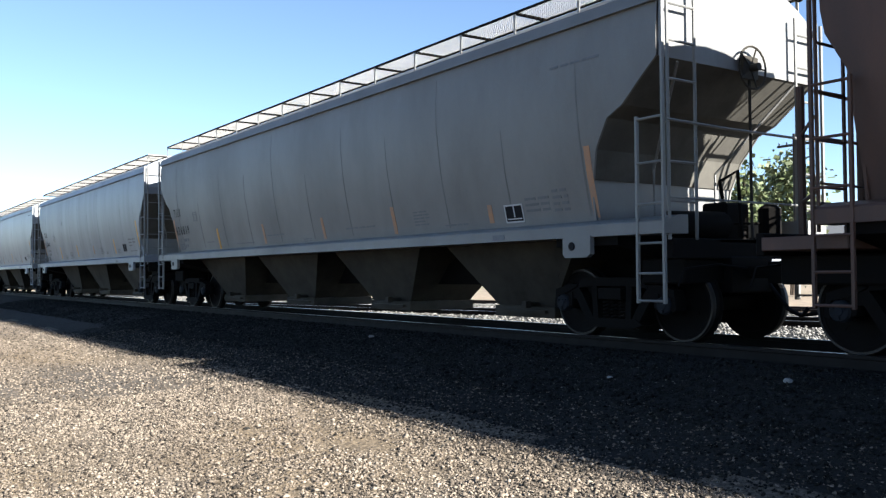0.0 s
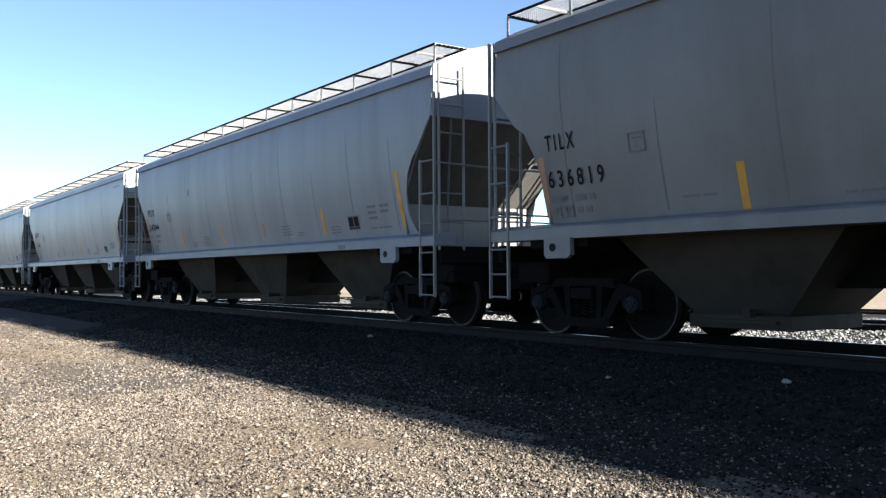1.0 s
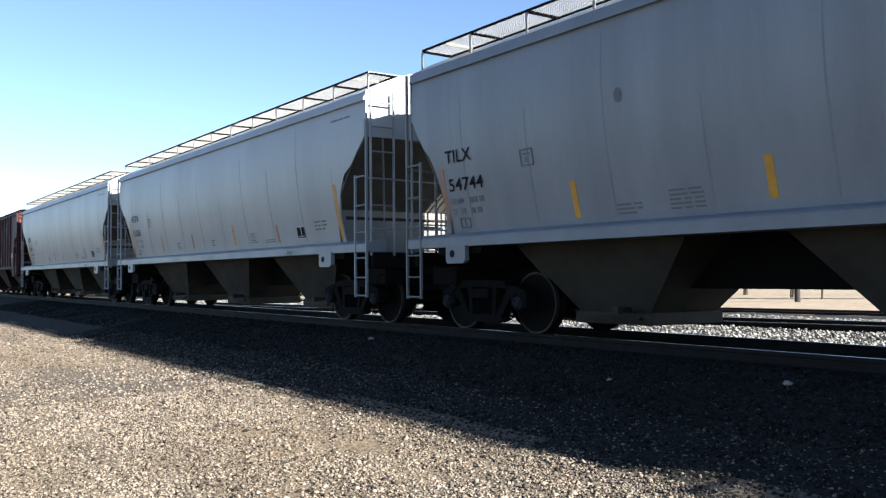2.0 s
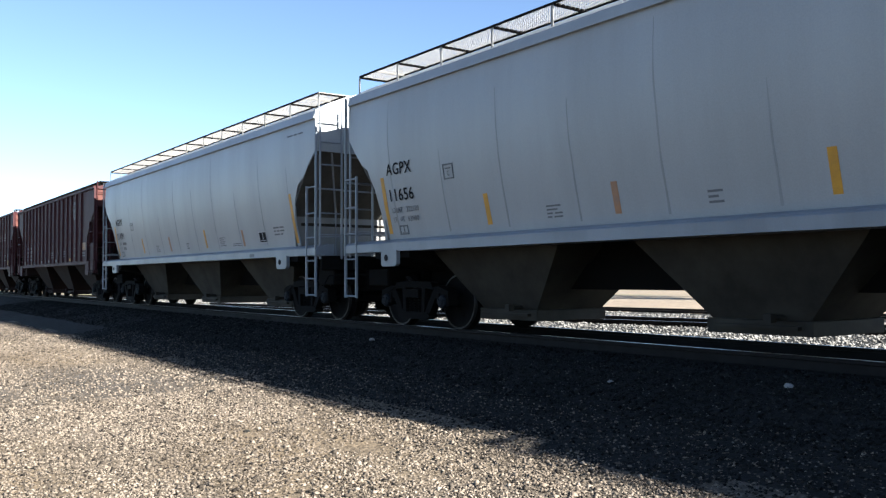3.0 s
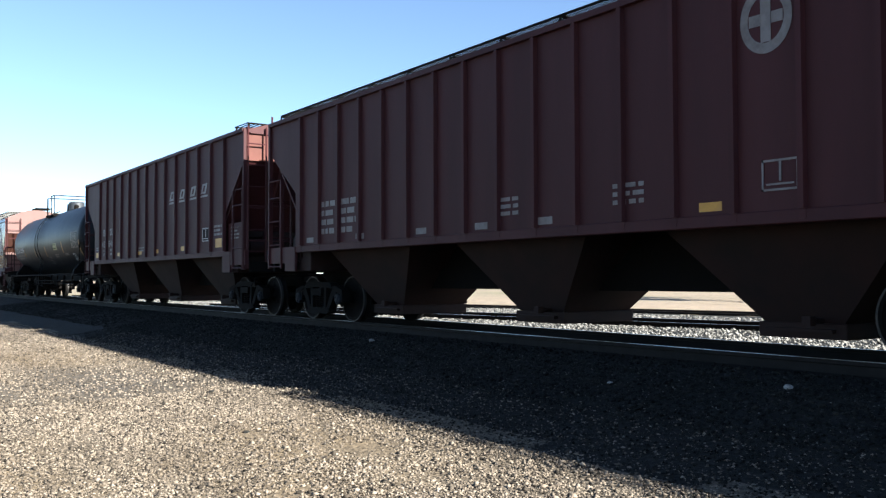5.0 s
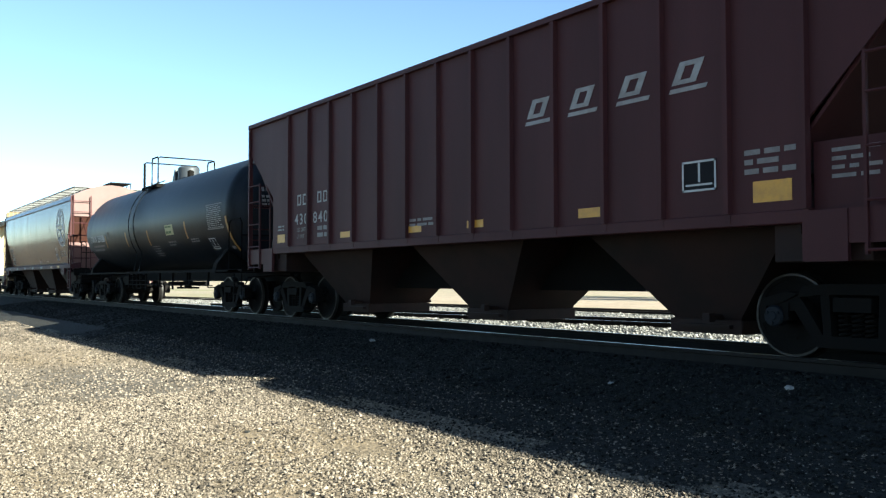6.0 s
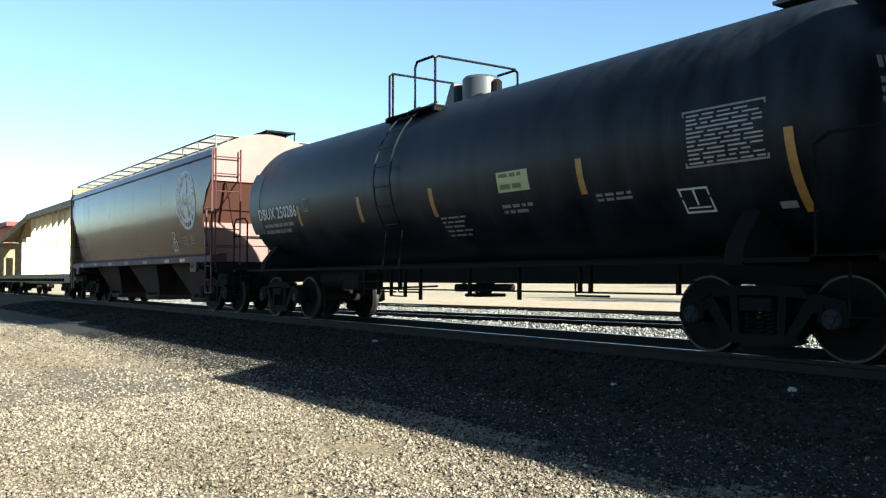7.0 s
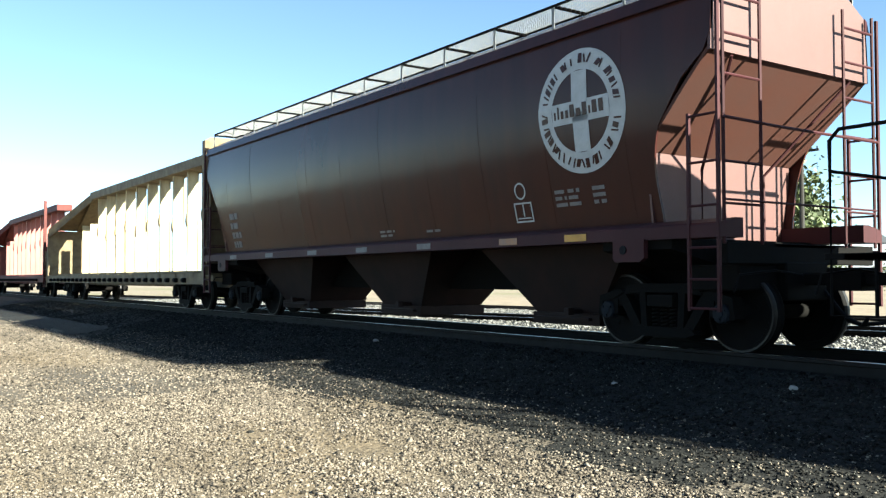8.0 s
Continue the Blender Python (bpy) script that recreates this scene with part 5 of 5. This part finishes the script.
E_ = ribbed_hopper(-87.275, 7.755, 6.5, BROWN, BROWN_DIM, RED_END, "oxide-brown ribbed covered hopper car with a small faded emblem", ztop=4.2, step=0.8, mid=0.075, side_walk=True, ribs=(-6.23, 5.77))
em = disc(E_, 4.57, 3.52, 0.36, DULLW, flat_side, 0.007, 0.85, inner=0.25)
bm = B()
box(bm, 4.51, 4.63, -1.558, -1.554, 3.28, 3.76)
box(bm, 4.37, 4.505, -1.558, -1.554, 3.46, 3.58)
box(bm, 4.635, 4.77, -1.558, -1.554, 3.46, 3.58)
part("emblem_cross", bm, DULLW, em)
panel_box(E_, 4.5, 1.74, 0.42, 0.32, flat_side, DULLW)
patch(E_, "placard", 5.85, 1.95, 0.5, 0.28, ORANGE, flat_side, label="worn tan placard")
bars(E_, 5.85, 1.82, 0.5, 2, 0.2, DULLW, flat_side, seed=61)
for x in (-6.0, -4.0, -2.0, -0.4, 1.0, 3.7):
    patch(E_, "reflective_strip", x, 1.58, 0.30, 0.10, YELLOW if x > 3 else DULLW, flat_side)
for x in (-5.35, -4.55):
    bars(E_, x, 2.25, 0.55, 4, 0.7, DULLW, flat_side, gap=0.6, seed=int(x * 7) + 99)
bars(E_, 0.2, 1.95, 0.4, 3, 0.3, DULLW, flat_side, seed=64)
bars(E_, 2.4, 1.95, 0.5, 3, 0.3, DULLW, flat_side, seed=65)

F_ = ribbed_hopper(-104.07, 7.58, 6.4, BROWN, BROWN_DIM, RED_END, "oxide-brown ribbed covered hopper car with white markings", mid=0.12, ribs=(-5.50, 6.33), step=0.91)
for i, x in enumerate((2.08, 2.93, 3.79, 4.62)):
    bm = B()
    for z0, h, w, dx in ((2.96, 0.05, 0.52, 0.0), (3.05, 0.25, 0.10, 0.04), (3.05, 0.25, 0.10, 0.28), (3.245, 0.055, 0.16, 0.225), (3.05, 0.05, 0.16, 0.13)):
        slab(bm, [[(x + dx, -1.557, z0), (x + dx + w, -1.557, z0)], [(x + dx + h * 0.5, -1.557, z0 + h), (x + dx + w + h * 0.5, -1.557, z0 + h)]], (0, 0.004, 0))
    part("emblem_stroke", bm, WHITE_DIM, F_, "slanted white emblem shape")
for x in (-5.13, -4.23):
    bm = B()
    for dx in (0.0, 0.25):
        for x0, x1, z0, z1 in ((0, 0.035, 2.36, 2.58), (0.135, 0.17, 2.36, 2.58), (0.035, 0.135, 2.36, 2.395), (0.035, 0.135, 2.545, 2.58)):
            slab(bm, [[(x + dx + x0, -1.557, z0), (x + dx + x1, -1.557, z0)], [(x + dx + x0, -1.557, z1), (x + dx + x1, -1.557, z1)]], (0, 0.004, 0))
    part("emblem_mark", bm, WHITE_DIM, F_)
words(F_, "430", -5.24, 1.97, 0.22, 0.60, WHITE_DIM, flat_side, space=1.25)
words(F_, "840", -4.40, 1.97, 0.22, 0.62, WHITE_DIM, flat_side, space=1.25)
words(F_, "LD LMT", -5.13, 1.82, 0.085, 0.40, DULLW, flat_side)
words(F_, "LT WT", -5.13, 1.68, 0.085, 0.33, DULLW, flat_side)
bars(F_, -4.23, 1.82, 0.40, 2, 0.27, DULLW, flat_side, gap=0.6, seed=72)
for x, z, w, h in ((-6.10, 1.63, 0.36, 0.17), (-3.28, 1.63, 0.45, 0.11), (-0.93, 1.62, 0.40, 0.11), (0.72, 1.62, 0.40, 0.11), (3.12, 1.63, 0.42, 0.12), (5.72, 1.64, 0.45, 0.22)):
    patch(F_, "reflective_strip", x, z, w, h, YELLOW, flat_side)
panel_box(F_, 4.80, 1.82, 0.46, 0.34, flat_side, WHITE, INK)
bars(F_, 5.62, 2.14, 0.6, 3, 0.3, DULLW, flat_side, seed=73)
bars(F_, -0.88, 1.80, 0.7, 2, 0.16, DULLW, flat_side, seed=74)
bars(F_, -6.08, 1.95, 0.3, 2, 0.14, DULLW, flat_side, seed=75)
bars(F_, 6.55, 2.08, 0.5, 4, 0.34, DULLW, lambda z: 1.466, gap=0.45, seed=76)

G = tank_car(-120.45)

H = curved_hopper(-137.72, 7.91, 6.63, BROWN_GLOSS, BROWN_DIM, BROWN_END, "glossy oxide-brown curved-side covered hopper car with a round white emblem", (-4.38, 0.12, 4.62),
                  seam=BROWN_GLOSS, slope=SLOPE_BROWN, sillpaint=BROWN, walk_mat=GREY_OLD, mid=0.12, pad=1.2, ladder_in=0.84,
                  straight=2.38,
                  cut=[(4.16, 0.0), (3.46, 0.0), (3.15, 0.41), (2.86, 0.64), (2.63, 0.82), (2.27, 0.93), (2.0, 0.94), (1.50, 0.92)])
em = disc(H, 5.84, 3.02, 0.80, WHITE, bulge, 0.007, 1.0, inner=0.53)
bm = B()
for x0, x1, z0, z1 in ((5.70, 5.98, 2.50, 3.54), (5.32, 6.36, 2.88, 3.16)):
    n = 8
    slab(bm, [[(x0, -(bulge(z0 + (z1 - z0) * i / n) + 0.008), z0 + (z1 - z0) * i / n), (x1, -(bulge(z0 + (z1 - z0) * i / n) + 0.008), z0 + (z1 - z0) * i / n)] for i in range(n + 1)], (0, 0.005, 0))
part("emblem_cross", bm, WHITE, em)
bm = B()
rnd = random.Random(12)
ang = 0.1
while ang < 6.2:    # ring of writing, as plain strokes
    for hw in (0.012, 0.034)[: rnd.randint(1, 2)]:
        lean, top = rnd.uniform(-0.02, 0.02), rnd.uniform(0.045, 0.075)
        ca, sa = math.cos(ang), math.sin(ang)
        q = [(5.84 + (0.665 + h * i) * ca - (hw * k + lean * i) * sa, 3.02 + (0.665 + h * i) * sa + (hw * k + lean * i) * ca)
             for i, k, h in ((-1, -1, 0.05), (1, -1, top), (1, 1, top), (-1, 1, 0.05))]
        slab(bm, [[(q[0][0], -(bulge(q[0][1]) + 0.013), q[0][1]), (q[1][0], -(bulge(q[1][1]) + 0.013), q[1][1])],
                  [(q[3][0], -(bulge(q[3][1]) + 0.013), q[3][1]), (q[2][0], -(bulge(q[2][1]) + 0.013), q[2][1])]], (0, 0.004, 0))
        ang += rnd.choice((0.085, 0.10, 0.12))
    ang += rnd.choice((0.02, 0.04, 0.16))
x = 5.36
while x < 6.26:
    w, h = rnd.choice((0.03, 0.05, 0.08)), rnd.choice((0.10, 0.10, 0.16))
    slab(bm, [[(x, -(bulge(2.96) + 0.013), 2.96), (x + w, -(bulge(2.96) + 0.013), 2.96)], [(x, -(bulge(2.96 + h) + 0.013), 2.96 + h), (x + w, -(bulge(2.96 + h) + 0.013), 2.96 + h)]], (0, 0.004, 0))
    x += w + 0.035
tagged(part("emblem_writing", bm, BROWN_GLOSS, em), kind="stuff")
panel_box(H, 4.29, 1.66, 0.38, 0.28, bulge, WHITE)
disc(H, 4.47, 2.10, 0.12, WHITE, bulge, 0.008, 1.0, inner=0.095, name="round_stencil")
for x in (5.18, 5.44, 5.90):
    bars(H, x, 2.0, 0.22, 3, 0.26, DULLW, bulge, seed=int(x * 10))
bars(H, 0.42, 1.68, 0.5, 2, 0.14, DULLW, bulge, seed=81)
bars(H, 1.92, 1.63, 0.4, 1, 0.07, DULLW, bulge, seed=82)
for x, m in ((-6.18, DULLW), (-4.08, DULLW), (-1.98, DULLW), (0.02, DULLW), (2.06, DULLW), (4.22, ORANGE), (5.59, YELLOW)):
    patch(H, "reflective_strip", x, 1.335, 0.40, 0.09, m, lambda z: 1.602)
bars(H, -6.58, 2.3, 0.55, 4, 0.9, DULLW, bulge, gap=0.65, seed=83)

bm = B()
for k in range(9):
    box(bm, 6.62, 7.82, -0.05 + 0.1 * k, -0.035 + 0.1 * k, 4.78, 4.82)
for x in (6.62, 7.22, 7.80):
    box(bm, x, x + 0.03, -0.06, 0.78, 4.77, 4.825)
    for y in (-0.04, 0.74):
        box(bm, x, x + 0.03, y, y + 0.03, 4.55, 4.78)
tagged(part("roof_platform", bm, IRON, H, "dark grating step on the roof end"), kind="stuff")

I_ = centre_beam(-156.4, CREAM, CREAM_SHADE, "empty cream-painted centre-beam lumber flat car")
J_ = centre_beam(-177.9, RED, RED_SHADE, "empty faded-red centre-beam lumber flat car", front=2.4)

# ================================================================ beyond the tracks
tree(-35.5, 44.5, 9.4, 3.2, 5, "leafy green roadside tree")
tree(-42.5, 49.0, 10.0, 3.4, 6, "tall leafy green tree beside a grey building")
tree(-31.8, 42.0, 3.4, 1.6, 7, "low pale green bush by the road")
tree(-28.6, 44.5, 3.0, 1.8, 8, "small spreading bush by the road")
building("warehouse", -118, 171, 34, 16, 9.5, 2.5, 55, "long blue-grey metal-sided building with a dark roof", wall=SIDING, openings=6)
utility_pole(-29.6, 36.0, 9.5)

# ================================================================ loose stone


def clumped(rng, n, x0, x1, y0, y1):
    """Random places, thinner on bare streaks that run along the yard."""
    p = np.stack([rng.uniform(x0, x1, 2 * n), rng.uniform(y0, y1, 2 * n)], 1)
    w = np.array([0.5 + 1.3 * noise.noise(Vector((q[0] * 0.35, q[1] * 1.1, 5.0))) + 0.9 * noise.noise(Vector((q[0] * 1.5, q[1] * 2.5, 7.0))) for q in p.tolist()])
    w -= 1.2 * (rng.random(2 * n) < np.clip(1 - (x1 - p[:, 0]) / 1.5, 0, 1)) + 1.2 * (rng.random(2 * n) < np.clip(1 - (p[:, 1] - y0) / 1.0, 0, 1))
    keep = np.argsort(rng.random(2 * n) - 0.4 * np.clip(w, -2.5, 1))
    return p[keep[:n]]


def yard(rng, n):
    return clumped(rng, n, -32, -10, -8.6, -4.45)


def near_yard(rng, n):
    return clumped(rng, n, -12, 1.2, -9.6, -4.55)


def open_yard(rng, n):
    return np.stack([rng.uniform(-34, 8, n), rng.normal(-8.5, 3.0, n).clip(-18, -4.4)], 1)


# Strip under the train's shadow; its stones have the shade in their colour.
def shadow_strip(rng, n):
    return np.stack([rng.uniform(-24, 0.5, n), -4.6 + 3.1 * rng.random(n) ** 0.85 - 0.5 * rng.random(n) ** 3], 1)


def fringe(rng, n):
    return np.stack([rng.uniform(-22, 1.0, n), -4.65 + 1.5 * rng.random(n) ** 1.8], 1)


def shoulder(rng, n):
    return np.stack([rng.uniform(-45, 0, n), rng.uniform(-3.4, -0.9, n)], 1)


def behind(rng, n):
    return np.stack([3 - 48 * rng.random(n) ** 1.3, rng.uniform(0.9, 9.5, n)], 1)


stones("gravel", 150000, near_yard, (0.0045, 0.017), STONE, 1, "loose grey and tan gravel on the yard")
stones("gravel", 9000, near_yard, (0.012, 0.03), STONE, 7, "scattered larger gravel on the yard")
stones("gravel", 30000, yard, (0.008, 0.026), STONE, 2, "loose grey gravel farther along the yard")
stones("gravel", 14000, open_yard, (0.008, 0.026), STONE, 8, "thin scatter of gravel over the open yard")
stones("ballast", 9000, shadow_strip, (0.005, 0.014), SPECK, 9, "sparse paler chips among the shadow-toned gravel")
stones("gravel", 16000, fringe, (0.005, 0.018), STONE, 10, "pale gravel thinning out over the shadow-toned ballast edge")
stones("ballast", 62000, shadow_strip, (0.006, 0.022), BALLAST, 6, "fine gravel toned dark for the train shadow, between yard and track")
stones("ballast", 26000, shoulder, (0.012, 0.036), BALLAST, 3, "crushed-stone ballast along the rail, toned dark for the train shadow")
stones("ballast", 42000, behind, (0.014, 0.042), BALLAST_PALE, 4, "crushed-stone ballast between the tracks")


def rock(x, y, r, material, label, seed):
    rnd = random.Random(seed)
    bm = B()
    bmesh.ops.create_icosphere(bm, subdivisions=2, radius=r)
    for v in bm.verts:
        v.co *= rnd.uniform(0.8, 1.15)
        v.co.z *= 0.6
    me = finish(bm, "rock", material)
    ob = tagged(new("rock", me), label, "rock", "larger stones in the gravel")
    ob.matrix_basis = pose(x, y, ground_height(x, y) + 0.3 * r, 0, 0, 40 * seed)


rock(-5.05, -1.85, 0.045, BALLAST_PALE, "pale fist-sized stone on shadow-toned gravel", 1)
rock(-12.9, -1.87, 0.055, BALLAST_PALE, "pale stone on shadow-toned ballast near the rail", 2)
rock(-6.8, -2.45, 0.035, BALLAST_PALE, "small pale stone on shadow-toned gravel", 3)
rock(-8.5, -5.9, 0.03, BALLAST, "small dark lump on the sunlit gravel", 5)
rock(-11.4, -5.2, 0.035, BALLAST, "dark lump on the sunlit gravel", 4)


def motions():
    """The train rolls past at a steady speed, its wheels turning."""
    for ob, u in TRAIN:
        walk(ob, [(0.0, pose(u, 0, 0)), (4.0, pose(u + 4 * V, 0, 0)), (8.0, pose(u + 8 * V, 0, 0))])
    spin = math.degrees(V / R_W)
    for ax, x in WHEELSETS:
        walk(ax, [(k / 30, pose(x, 0, R_W, 0, (spin * k / 30 + x * 50) % 360, 0)) for k in range(241)])


motions()
